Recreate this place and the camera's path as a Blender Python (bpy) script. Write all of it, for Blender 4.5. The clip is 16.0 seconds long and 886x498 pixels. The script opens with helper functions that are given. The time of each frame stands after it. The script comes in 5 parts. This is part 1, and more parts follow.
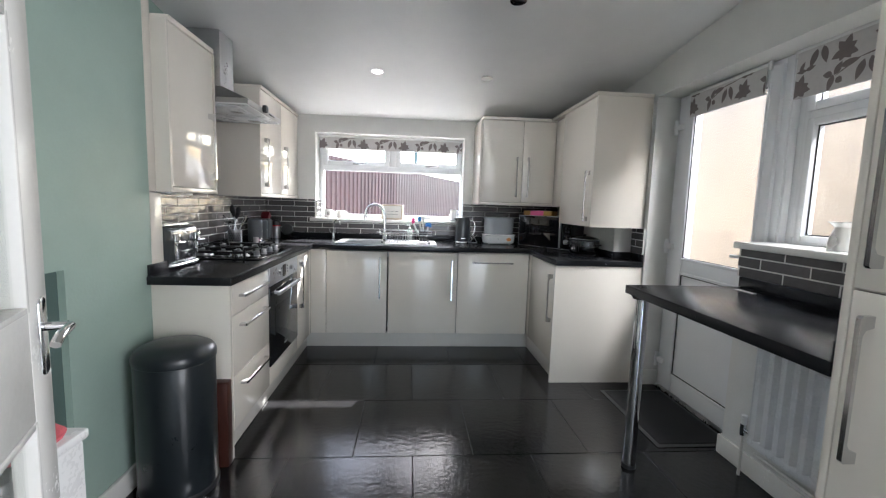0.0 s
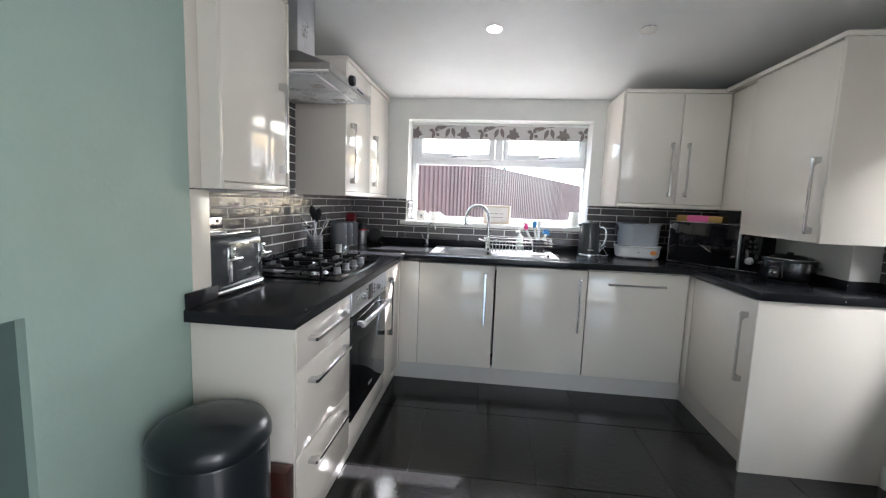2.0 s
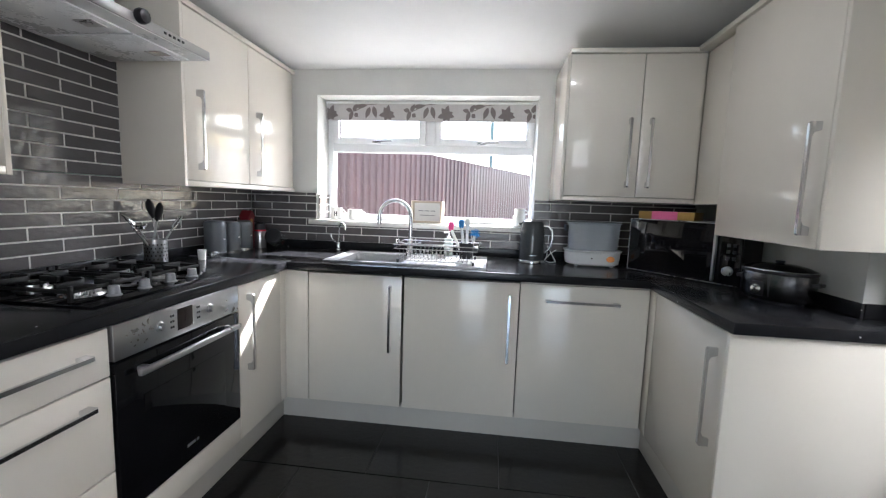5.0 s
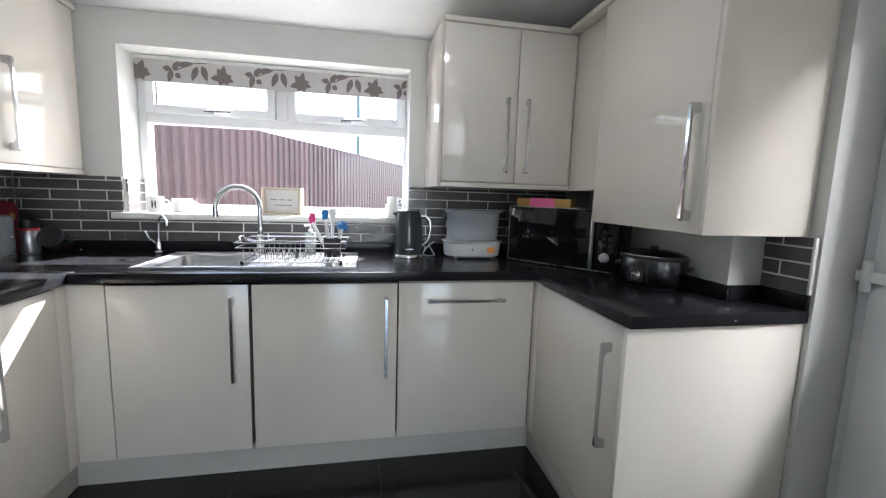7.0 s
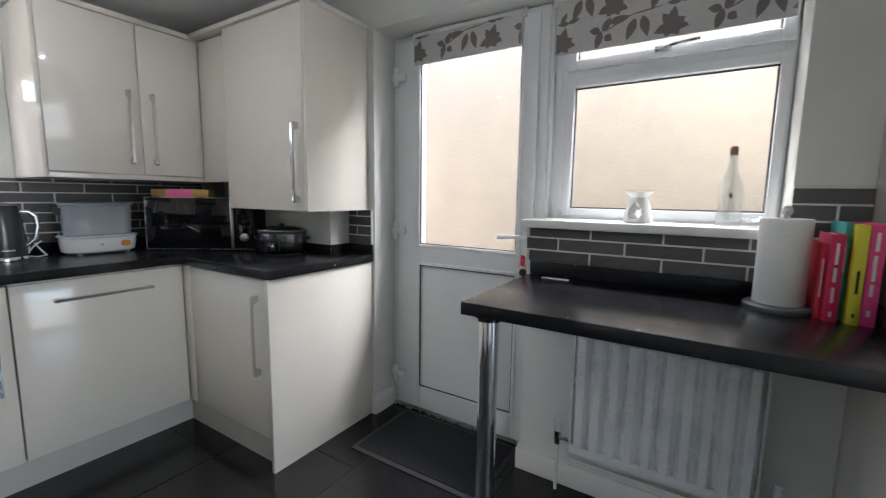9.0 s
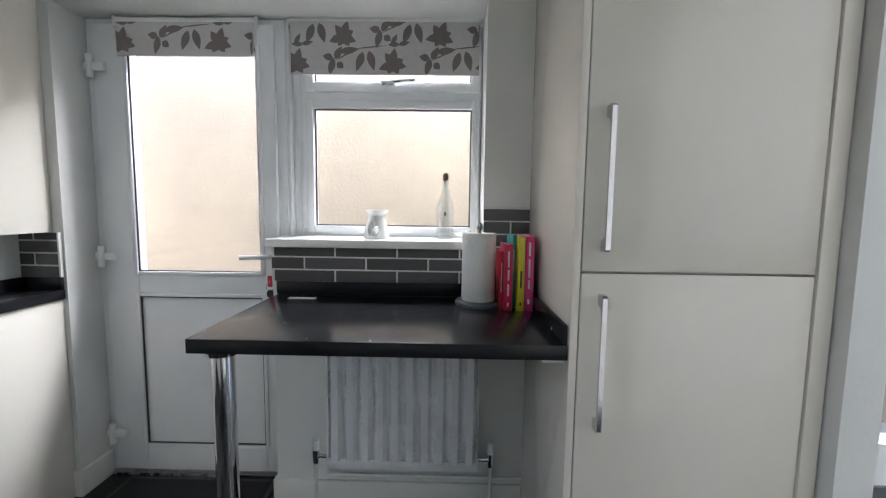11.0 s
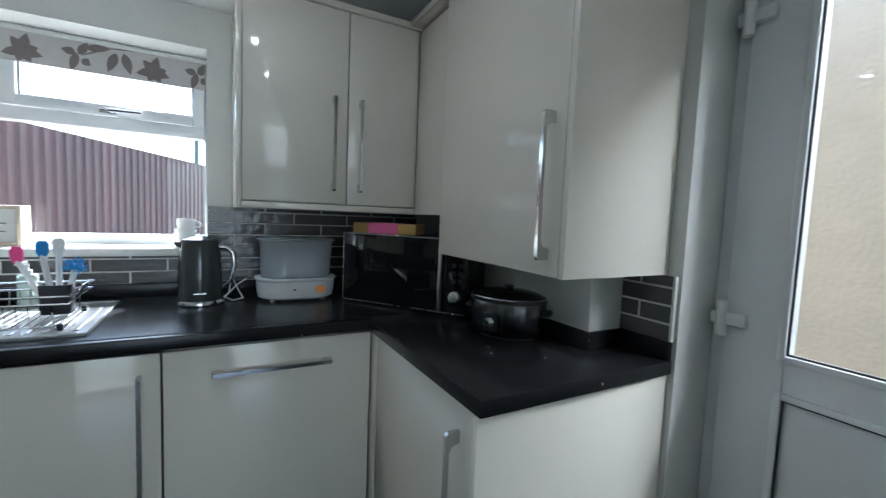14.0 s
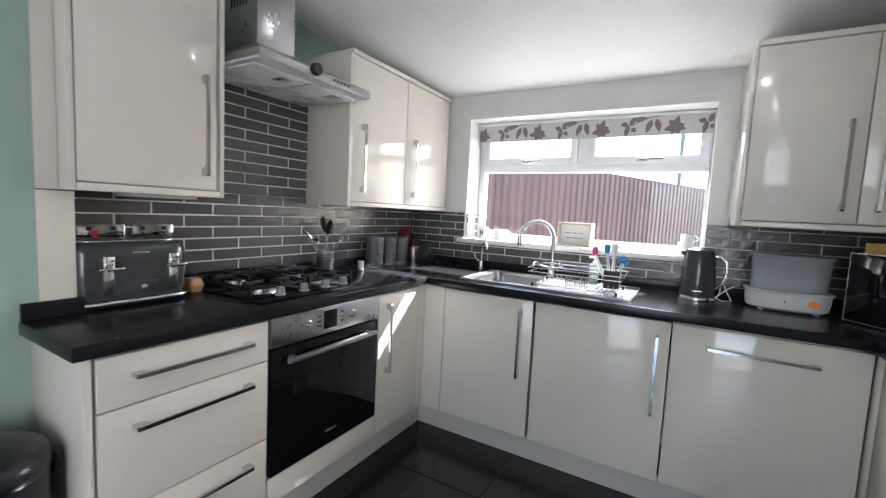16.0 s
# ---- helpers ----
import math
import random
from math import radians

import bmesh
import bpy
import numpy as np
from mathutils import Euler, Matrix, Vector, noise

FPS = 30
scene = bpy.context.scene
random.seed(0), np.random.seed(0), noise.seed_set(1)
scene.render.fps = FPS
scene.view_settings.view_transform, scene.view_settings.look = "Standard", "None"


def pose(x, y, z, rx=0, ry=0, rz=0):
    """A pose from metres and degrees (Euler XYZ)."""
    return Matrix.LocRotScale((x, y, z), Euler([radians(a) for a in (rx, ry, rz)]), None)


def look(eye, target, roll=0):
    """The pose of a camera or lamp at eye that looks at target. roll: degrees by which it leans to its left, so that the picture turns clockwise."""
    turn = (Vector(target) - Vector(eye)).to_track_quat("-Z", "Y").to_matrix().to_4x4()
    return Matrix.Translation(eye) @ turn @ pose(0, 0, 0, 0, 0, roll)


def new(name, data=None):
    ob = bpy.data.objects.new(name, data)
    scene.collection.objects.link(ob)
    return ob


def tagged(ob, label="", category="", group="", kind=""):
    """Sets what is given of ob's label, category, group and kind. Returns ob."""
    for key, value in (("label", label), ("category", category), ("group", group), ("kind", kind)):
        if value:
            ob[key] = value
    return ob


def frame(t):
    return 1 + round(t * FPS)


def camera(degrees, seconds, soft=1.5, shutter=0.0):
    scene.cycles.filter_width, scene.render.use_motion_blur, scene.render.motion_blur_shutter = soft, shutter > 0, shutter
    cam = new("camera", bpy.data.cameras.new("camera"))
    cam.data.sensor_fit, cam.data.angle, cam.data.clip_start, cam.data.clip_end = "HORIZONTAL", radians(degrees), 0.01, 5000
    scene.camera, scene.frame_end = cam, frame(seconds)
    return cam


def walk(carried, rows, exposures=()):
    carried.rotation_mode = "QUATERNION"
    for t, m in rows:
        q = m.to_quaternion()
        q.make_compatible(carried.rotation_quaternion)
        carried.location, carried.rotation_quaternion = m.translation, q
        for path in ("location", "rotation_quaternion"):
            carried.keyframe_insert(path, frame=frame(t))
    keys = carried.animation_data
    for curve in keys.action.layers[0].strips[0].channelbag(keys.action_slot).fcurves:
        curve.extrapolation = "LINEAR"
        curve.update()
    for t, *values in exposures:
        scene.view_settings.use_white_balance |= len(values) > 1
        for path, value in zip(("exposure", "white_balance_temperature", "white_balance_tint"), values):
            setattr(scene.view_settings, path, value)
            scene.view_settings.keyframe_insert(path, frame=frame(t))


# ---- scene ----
cam = camera(93.7, 16.0, soft=1.2, shutter=0.12)
PATH = [
    (0, (0.081, 0.038, 1.269), (0.242, 2.02, 1.057), 1.8),
    (0.5, (0.02, 0.16, 1.253), (0.142, 2.144, 1.037), 1.8),
    (1, (-0.087, 0.34, 1.25), (-0.05, 2.328, 1.03), 1.9),
    (1.5, (-0.143, 0.542, 1.251), (-0.227, 2.528, 1.028), 2.0),
    (2, (-0.158, 0.813, 1.275), (-0.375, 2.788, 1.046), 2.1),
    (2.5, (-0.187, 1.08, 1.278), (-0.526, 3.038, 1.053), 2.0),
    (3, (-0.107, 1.352, 1.285), (-0.52, 3.297, 1.07), 2.0),
    (3.5, (0.062, 1.555, 1.282), (-0.386, 3.494, 1.075), 2.0),
    (4, (0.193, 1.574, 1.259), (-0.242, 3.515, 1.058), 1.9),
    (4.2, (0.227, 1.539, 1.263), (-0.181, 3.486, 1.059), 2.0),
    (6.3, (0.44, 1.484, 1.233), (0.61, 3.46, 0.975), 1.6),
    (6.5, (0.427, 1.593, 1.233), (0.66, 3.563, 0.976), 1.8),
    (7, (0.345, 1.825, 1.237), (0.73, 3.771, 0.983), 1.8),
    (7.5, (0.242, 1.843, 1.233), (0.854, 3.73, 0.976), 1.7),
    (8, (0.134, 1.671, 1.224), (1.073, 3.419, 0.975), 1.5),
    (8.5, (0.087, 1.48, 1.228), (1.417, 2.953, 0.982), 1.2),
    (9, (0.079, 1.372, 1.22), (1.758, 2.43, 0.969), 0.8),
    (9.5, (0.034, 1.31, 1.214), (1.933, 1.888, 0.964), 0.6),
    (10, (0.02, 1.28, 1.233), (2.001, 1.438, 1.012), 0.6),
    (10.2, (0.026, 1.272, 1.279), (2.016, 1.307, 1.082), 0.6),
    (12.3, (0.318, 1.459, 1.203), (2.312, 1.556, 1.075), 1.1),
    (12.5, (0.369, 1.565, 1.227), (2.343, 1.846, 1.078), 1.3),
    (13, (0.504, 1.83, 1.232), (2.315, 2.665, 1.074), 1.7),
    (13.5, (0.614, 2.045, 1.268), (2.086, 3.388, 1.102), 1.9),
    (14, (0.64, 2.194, 1.28), (1.602, 3.94, 1.123), 2.4),
    (14.5, (0.604, 2.204, 1.296), (0.994, 4.157, 1.107), 2.3),
    (15, (0.603, 2.089, 1.293), (0.38, 4.069, 1.115), 2.5),
    (15.5, (0.54, 1.832, 1.282), (-0.135, 3.706, 1.107), 2.7),
    (16, (0.519, 1.591, 1.277), (-0.482, 3.313, 1.101), 2.9),
]
walk(cam, [(t, look(eye, target, roll)) for t, eye, target, roll in PATH],
     exposures=[(0.0, 3.0, 5950, 12), (4.0, 3.02, 5900, 12), (8.5, 3.02, 5900, 12), (9.5, 3.1, 5850, 12), (12.5, 3.15, 5650, 9), (13.2, 2.9, 5450, 5),
                (13.9, 2.5, 5350, 3), (14.5, 2.55, 5700, 8), (15.1, 2.95, 5900, 12), (16.0, 3.05, 5900, 12)])

# ---- world and sun ----
SUN_WAY = Vector((-0.75, -1.79, -1.70)).normalized()
world = bpy.data.worlds.new("world")
scene.world = world
world.use_nodes = True
wn = world.node_tree
sky = wn.nodes.new("ShaderNodeTexSky")
sky.sky_type = "NISHITA"
sky.sun_disc = False
sky.sun_elevation = math.asin(-SUN_WAY.z)
sky.sun_rotation = math.atan2(-SUN_WAY.x, -SUN_WAY.y)
sky.air_density, sky.dust_density = 1.0, 2.5
wn.links.new(sky.outputs["Color"], wn.nodes["Background"].inputs["Color"])
wn.nodes["Background"].inputs["Strength"].default_value = 0.15
sun_data = bpy.data.lights.new("sun", "SUN")
sun_data.energy, sun_data.angle, sun_data.color = 4.6, radians(0.5), (1.0, 0.96, 0.90)
sun = new("sun", sun_data)
sun.rotation_mode = "QUATERNION"
sun.rotation_quaternion = SUN_WAY.to_track_quat("-Z", "Y")

# ceiling downlights, and fill lamps added in the unseen room behind
CZ = lambda y: 2.10 + 0.125 * (4.26 - y)   # height of the sloping ceiling
DOWNLIGHTS = [(-0.184, 3.235), (0.633, 3.254), (0.62, 2.298)]
for lx, ly in DOWNLIGHTS:
    ld = bpy.data.lights.new("downlight_lamp", "AREA")
    ld.shape, ld.size, ld.energy, ld.color = "DISK", 0.056, 0.22, (1.0, 0.99, 0.97)
    new("downlight_lamp", ld).matrix_world = look((lx, ly, CZ(ly) - 0.008), (lx, ly, 0))
for where, aim, size, power in (((0.7, -5.54, 1.25), (0.7, 4.0, 1.25), (2.2, 2.1), 6.0), ((1.97, -1.05, 1.25), (-1.5, -0.95, 1.15), (1.75, 2.0), 13.0)):
    rl = bpy.data.lights.new("rear_fill_light", "AREA")
    rl.shape, rl.size, rl.size_y, rl.energy, rl.color = "RECTANGLE", size[0], size[1], power, (1.0, 0.99, 0.97)
    new("rear_fill_light", rl).matrix_world = look(where, aim)
# unseen fill lamp added high in the passage outside back door and side window
pl = bpy.data.lights.new("passage_fill_light", "AREA")
pl.shape, pl.size, pl.size_y, pl.energy, pl.color = "RECTANGLE", 3.4, 1.1, 80.0, (1.0, 0.98, 0.95)
new("passage_fill_light", pl).matrix_world = look((2.99, 1.9, 3.35), (0.0, 2.1, 3.1))


# ---- materials ----
def mat(name, color, rough=0.5, metal=0.0, var=0.06, scale=6.0, bump=0.0, bscale=60.0, coat=0.0, per_object=0.0,
        transmission=0.0, ior=1.45, emit=None, stretch=(1, 1, 1), rvar=0.05, spec=0.5, island=0.0):
    m = bpy.data.materials.new(name)
    m.use_nodes = True
    nt = m.node_tree
    b = nt.nodes["Principled BSDF"]
    b.inputs["Metallic"].default_value = metal
    b.inputs["IOR"].default_value = ior
    b.inputs["Specular IOR Level"].default_value = spec
    b.inputs["Coat Weight"].default_value = coat
    b.inputs["Coat Roughness"].default_value = 0.04
    b.inputs["Transmission Weight"].default_value = transmission
    tc = nt.nodes.new("ShaderNodeTexCoord")
    mp = nt.nodes.new("ShaderNodeMapping")
    mp.inputs["Scale"].default_value = stretch
    nt.links.new(tc.outputs["Object"], mp.inputs["Vector"])
    big, fine = nt.nodes.new("ShaderNodeTexNoise"), nt.nodes.new("ShaderNodeTexNoise")
    big.inputs["Scale"].default_value, fine.inputs["Scale"].default_value = scale, scale * 14
    big.inputs["Detail"].default_value = 5
    for n in (big, fine):
        nt.links.new(mp.outputs["Vector"], n.inputs["Vector"])
    mix = nt.nodes.new("ShaderNodeMath")
    mix.operation = "MULTIPLY_ADD"
    mix.inputs[1].default_value = 0.35
    nt.links.new(fine.outputs["Fac"], mix.inputs[0])
    nt.links.new(big.outputs["Fac"], mix.inputs[2])
    hsv = nt.nodes.new("ShaderNodeHueSaturation")
    hsv.inputs["Color"].default_value = (*color, 1)
    rng = nt.nodes.new("ShaderNodeMapRange")
    rng.inputs["From Min"].default_value, rng.inputs["From Max"].default_value = 0.35, 1.0
    rng.inputs["To Min"].default_value, rng.inputs["To Max"].default_value = 1 - var, 1 + var
    nt.links.new(mix.outputs[0], rng.inputs["Value"])
    last = rng.outputs[0]
    if per_object or island:
        src = nt.nodes.new("ShaderNodeObjectInfo" if per_object else "ShaderNodeNewGeometry")
        r2 = nt.nodes.new("ShaderNodeMapRange")
        amp = per_object or island
        r2.inputs["To Min"].default_value, r2.inputs["To Max"].default_value = 1 - amp, 1 + amp
        nt.links.new(src.outputs["Random" if per_object else "Random Per Island"], r2.inputs["Value"])
        mul = nt.nodes.new("ShaderNodeMath")
        mul.operation = "MULTIPLY"
        nt.links.new(last, mul.inputs[0])
        nt.links.new(r2.outputs[0], mul.inputs[1])
        last = mul.outputs[0]
    nt.links.new(last, hsv.inputs["Value"])
    nt.links.new(hsv.outputs["Color"], b.inputs["Base Color"])
    rr = nt.nodes.new("ShaderNodeMapRange")
    rr.inputs["From Min"].default_value, rr.inputs["From Max"].default_value = 0.35, 1.0
    rr.inputs["To Min"].default_value, rr.inputs["To Max"].default_value = max(0.0, rough - rvar), min(1.0, rough + rvar)
    nt.links.new(mix.outputs[0], rr.inputs["Value"])
    nt.links.new(rr.outputs[0], b.inputs["Roughness"])
    if bump:
        bn, bt = nt.nodes.new("ShaderNodeBump"), nt.nodes.new("ShaderNodeTexNoise")
        bt.inputs["Scale"].default_value, bt.inputs["Detail"].default_value = bscale, 4
        nt.links.new(mp.outputs["Vector"], bt.inputs["Vector"])
        nt.links.new(bt.outputs["Fac"], bn.inputs["Height"])
        bn.inputs["Strength"].default_value, bn.inputs["Distance"].default_value = bump, 0.01
        nt.links.new(bn.outputs["Normal"], b.inputs["Normal"])
    if emit:
        b.inputs["Emission Color"].default_value = (*emit[:3], 1)
        b.inputs["Emission Strength"].default_value = emit[3]
    return m


M_CEIL = mat("ceiling_paint", (0.80, 0.80, 0.79), 0.45, bump=0.05, bscale=90, var=0.03)
M_WALL = mat("white_wall_paint", (0.72, 0.715, 0.685), 0.55, bump=0.08, bscale=80, var=0.04)
M_GREEN = mat("sage_wall_paint", (0.36, 0.47, 0.41), 0.5, bump=0.10, bscale=70, var=0.05)
M_DGREEN = mat("dark_green_matt", (0.10, 0.15, 0.135), 0.55, bump=0.1, bscale=70, var=0.08)
M_TRIM = mat("white_gloss_trim", (0.78, 0.77, 0.73), 0.25, var=0.04, bump=0.03, bscale=40)
M_UNIT = mat("cream_gloss_door", (0.80, 0.748, 0.665), 0.085, var=0.02, scale=3, coat=0.0, rvar=0.02, bump=0.015, bscale=5)
M_CARC = mat("cream_satin_panel", (0.76, 0.71, 0.632), 0.22, var=0.03, scale=4, rvar=0.04)
# greyer than the panels, its darkness covering for weak shade under the doors
M_PLINTH = mat("shaded_satin_plinth", (0.62, 0.59, 0.54), 0.35, var=0.04, scale=4)
M_UPVC = mat("white_upvc", (0.80, 0.81, 0.82), 0.22, var=0.03, rvar=0.05)
M_GROUT = mat("grout", (0.66, 0.64, 0.61), 0.85, var=0.10, scale=30, bump=0.2)
M_TILE = mat("grey_glazed_tile", (0.105, 0.098, 0.098), 0.13, var=0.12, scale=9, bump=0.42, bscale=17, per_object=0.12, rvar=0.05, stretch=(1, 1, 1.6))
M_FLOOR = mat("black_floor_tile", (0.012, 0.0115, 0.0118), 0.15, var=0.2, scale=3, bump=0.13, bscale=38, per_object=0.12, rvar=0.09)
M_FGROUT = mat("floor_grout", (0.09, 0.085, 0.08), 0.8, var=0.15, scale=30)
M_CHROME = mat("chrome", (0.78, 0.79, 0.80), 0.08, 1.0, var=0.03, rvar=0.04)
M_NICKEL = mat("brushed_nickel", (0.56, 0.56, 0.56), 0.28, 1.0, var=0.06, scale=8, rvar=0.06, stretch=(1, 1, 0.1))
M_BOW = mat("polished_nickel", (0.62, 0.62, 0.62), 0.14, 1.0, var=0.05, scale=8, rvar=0.05)
M_KNOB = mat("grey_knob_plastic", (0.30, 0.30, 0.31), 0.4, 0.4, var=0.05)
# chrome darkened in its base colour to stand for dark reflections
M_SOCKET = mat("darkened_chrome", (0.33, 0.33, 0.34), 0.10, 1.0, var=0.05)
M_STEEL = mat("stainless_steel", (0.52, 0.52, 0.53), 0.30, 1.0, var=0.04, scale=5, rvar=0.05, stretch=(1, 1, 1))
M_HOOD = mat("dark_brushed_steel", (0.40, 0.39, 0.38), 0.34, 1.0, var=0.06, scale=5, rvar=0.05)
M_DSTEEL = mat("dark_steel", (0.10, 0.10, 0.105), 0.24, 1.0, var=0.08, scale=6, stretch=(6, 6, 0.4), rvar=0.06)
M_BLACK = mat("black_plastic", (0.018, 0.018, 0.020), 0.35, var=0.15)
M_IRON = mat("black_cast_iron", (0.012, 0.012, 0.012), 0.5, spec=0.28, var=0.2, bump=0.15, bscale=200)
M_BGLASS = mat("black_glass", (0.005, 0.005, 0.006), 0.04, var=0.05, rvar=0.01, spec=0.38)
M_DGREY = mat("dark_grey_board", (0.03, 0.03, 0.032), 0.6, var=0.15)
M_SLATE = mat("slate_enamel", (0.048, 0.053, 0.056), 0.20, var=0.08, coat=0.3, rvar=0.05)
M_BIN = mat("charcoal_enamel", (0.013, 0.017, 0.020), 0.30, var=0.10, coat=0.2, rvar=0.05)
M_WPLAS = mat("white_plastic", (0.80, 0.80, 0.79), 0.28, var=0.03)
M_CERAM = mat("white_ceramic", (0.82, 0.81, 0.78), 0.12, var=0.03, coat=0.3)
M_RAD = mat("radiator_enamel", (0.76, 0.77, 0.78), 0.28, var=0.03)
M_CAN = mat("grey_enamel", (0.13, 0.14, 0.15), 0.30, var=0.06, coat=0.2)
M_FROST = mat("smoky_clear_plastic", (0.74, 0.78, 0.82), 0.22, var=0.05, transmission=0.6, ior=1.2)
M_MAT = mat("ribbed_rubber_mat", (0.018, 0.018, 0.019), 0.9, var=0.25, scale=20, bump=0.5, bscale=260)
M_WOOD = mat("pale_wood", (0.42, 0.27, 0.14), 0.5, var=0.25, scale=5, stretch=(1, 1, 10), bump=0.1)
M_DWOOD = mat("dark_red_wood", (0.05, 0.016, 0.011), 0.35, var=0.3, scale=5, stretch=(8, 8, 1))
M_PAPER = mat("white_paper", (0.80, 0.79, 0.77), 0.8, var=0.04, bump=0.3, bscale=120)
M_CARD = mat("brown_card", (0.46, 0.27, 0.16), 0.8, var=0.12, scale=20, bump=0.2)
M_PINK = mat("pink_card", (0.80, 0.16, 0.36), 0.4, var=0.06)
M_GOLD = mat("gold_card", (0.45, 0.28, 0.08), 0.4, 0.3, var=0.15)
M_RED = mat("red_plastic", (0.55, 0.03, 0.05), 0.35, var=0.08)
M_HOTPINK = mat("hot_pink_plastic", (0.85, 0.07, 0.28), 0.35, var=0.08)
M_BLUE = mat("blue_plastic", (0.03, 0.25, 0.62), 0.35, var=0.1)
M_PALE = mat("bleached_wood", (0.60, 0.51, 0.40), 0.6, var=0.12, scale=5, stretch=(1, 1, 10), bump=0.08)
M_GREENB = mat("clear_green_soap", (0.72, 0.82, 0.75), 0.2, var=0.05, transmission=0.5)
M_YELLOW = mat("yellow_cover", (0.75, 0.66, 0.05), 0.4, var=0.05)
M_TEAL = mat("teal_cover", (0.08, 0.45, 0.40), 0.4, var=0.05)
M_CRIMSON = mat("crimson_cover", (0.62, 0.03, 0.10), 0.4, var=0.06)
M_ORANGE = mat("orange_sticker", (0.85, 0.35, 0.10), 0.4, var=0.05)
M_MAROON = mat("maroon_paint", (0.22, 0.02, 0.03), 0.4, var=0.1)
M_STOP = mat("brown_cork", (0.16, 0.09, 0.05), 0.8, var=0.2, scale=40)
M_BLIND = mat("pale_grey_fabric", (0.60, 0.58, 0.57), 0.9, var=0.06, scale=40, bump=0.25, bscale=300)
M_PRINT = mat("mauve_print", (0.21, 0.18, 0.175), 0.9, var=0.10, scale=40, bump=0.2, bscale=300)
M_FENCE = mat("red_brown_cladding", (0.058, 0.028, 0.029), 0.55, var=0.35, scale=1.6, stretch=(3, 3, 0.5), bump=0.2, bscale=12, per_object=0.22)
M_RENDER = mat("cream_render", (0.47, 0.385, 0.295), 0.9, var=0.16, scale=1.1, bump=0.35, bscale=45)
M_CONC = mat("concrete_ground", (0.34, 0.32, 0.30), 0.9, var=0.2, scale=1.0, bump=0.3)
M_POLE = mat("grey_green_pole", (0.10, 0.14, 0.13), 0.6, var=0.1)
M_LEAF = mat("bare_twig", (0.10, 0.07, 0.05), 0.8, var=0.2)
M_TOWEL = mat("red_floral_cloth", (0.62, 0.12, 0.14), 0.9, var=0.6, scale=14, bump=0.4)
M_LAMP = mat("lamp_lens", (0.9, 0.9, 0.88), 0.3, emit=(1.0, 0.96, 0.90, 5.0))
M_DISPLAY = mat("oven_display", (0.01, 0.005, 0.005), 0.1, var=0.02)
M_RUBBER = mat("grey_rubber", (0.05, 0.05, 0.05), 0.7)


def worktop_material():
    m = mat("black_speckled_worktop", (0.015, 0.015, 0.017), 0.22, var=0.15, scale=5, bump=0.05, bscale=220, rvar=0.06, spec=0.32)
    nt = m.node_tree
    b = nt.nodes["Principled BSDF"]
    old = b.inputs["Base Color"].links[0].from_socket
    tc = nt.nodes.new("ShaderNodeTexCoord")
    vo = nt.nodes.new("ShaderNodeTexVoronoi")
    vo.inputs["Scale"].default_value = 16
    nt.links.new(tc.outputs["Object"], vo.inputs["Vector"])
    lt = nt.nodes.new("ShaderNodeMath")
    lt.operation = "LESS_THAN"
    lt.inputs[1].default_value = 0.05
    nt.links.new(vo.outputs["Distance"], lt.inputs[0])
    mx = nt.nodes.new("ShaderNodeMix")
    mx.data_type = "RGBA"
    nt.links.new(lt.outputs[0], mx.inputs["Factor"])
    nt.links.new(old, mx.inputs["A"])
    mx.inputs["B"].default_value = (0.55, 0.55, 0.55, 1)
    nt.links.new(mx.outputs["Result"], b.inputs["Base Color"])
    return m


M_TOP = worktop_material()


def glass_material(name, tint, base_gloss=0.03, rough=0.0):
    m = bpy.data.materials.new(name)
    m.use_nodes = True
    nt = m.node_tree
    nt.nodes.remove(nt.nodes["Principled BSDF"])
    g, tr, lw, mx = (nt.nodes.new(n) for n in ("ShaderNodeBsdfGlossy", "ShaderNodeBsdfTransparent", "ShaderNodeLayerWeight", "ShaderNodeMixShader"))
    power, fr = nt.nodes.new("ShaderNodeMath"), nt.nodes.new("ShaderNodeMath")
    power.operation, fr.operation = "POWER", "MULTIPLY_ADD"
    lw.inputs["Blend"].default_value = 0.5
    power.inputs[1].default_value = 5.0
    fr.inputs[1].default_value, fr.inputs[2].default_value = 0.9, base_gloss
    nt.links.new(lw.outputs["Facing"], power.inputs[0])
    nt.links.new(power.outputs[0], fr.inputs[0])
    g.inputs["Roughness"].default_value = rough
    tr.inputs["Color"].default_value = (*tint, 1)
    nt.links.new(fr.outputs[0], mx.inputs[0])
    nt.links.new(tr.outputs[0], mx.inputs[1])
    nt.links.new(g.outputs[0], mx.inputs[2])
    nt.links.new(mx.outputs[0], nt.nodes["Material Output"].inputs["Surface"])
    return m


M_GLASS = glass_material("window_glass", (0.97, 0.98, 0.97), 0.016)
M_CLEAR = glass_material("clear_glass", (0.95, 0.96, 0.955), 0.17)


# ---- builders ----
LOC = {}


def thing(name, loc, label, category, group="", kind="", rz=0.0):
    ob = new(name)
    ob.empty_display_size = 0.05
    ob.location = loc
    ob.rotation_euler = (0, 0, radians(rz))
    LOC[ob] = Vector(loc)
    return tagged(ob, label, category, group, kind)


def finish(name, bm, material, smooth):
    me = bpy.data.meshes.new(name)
    bmesh.ops.recalc_face_normals(bm, faces=bm.faces)
    bm.to_mesh(me)
    bm.free()
    me.materials.append(material)
    if smooth:
        me.shade_smooth()
        me.set_sharp_from_angle(angle=radians(38))
    return new(name, me)


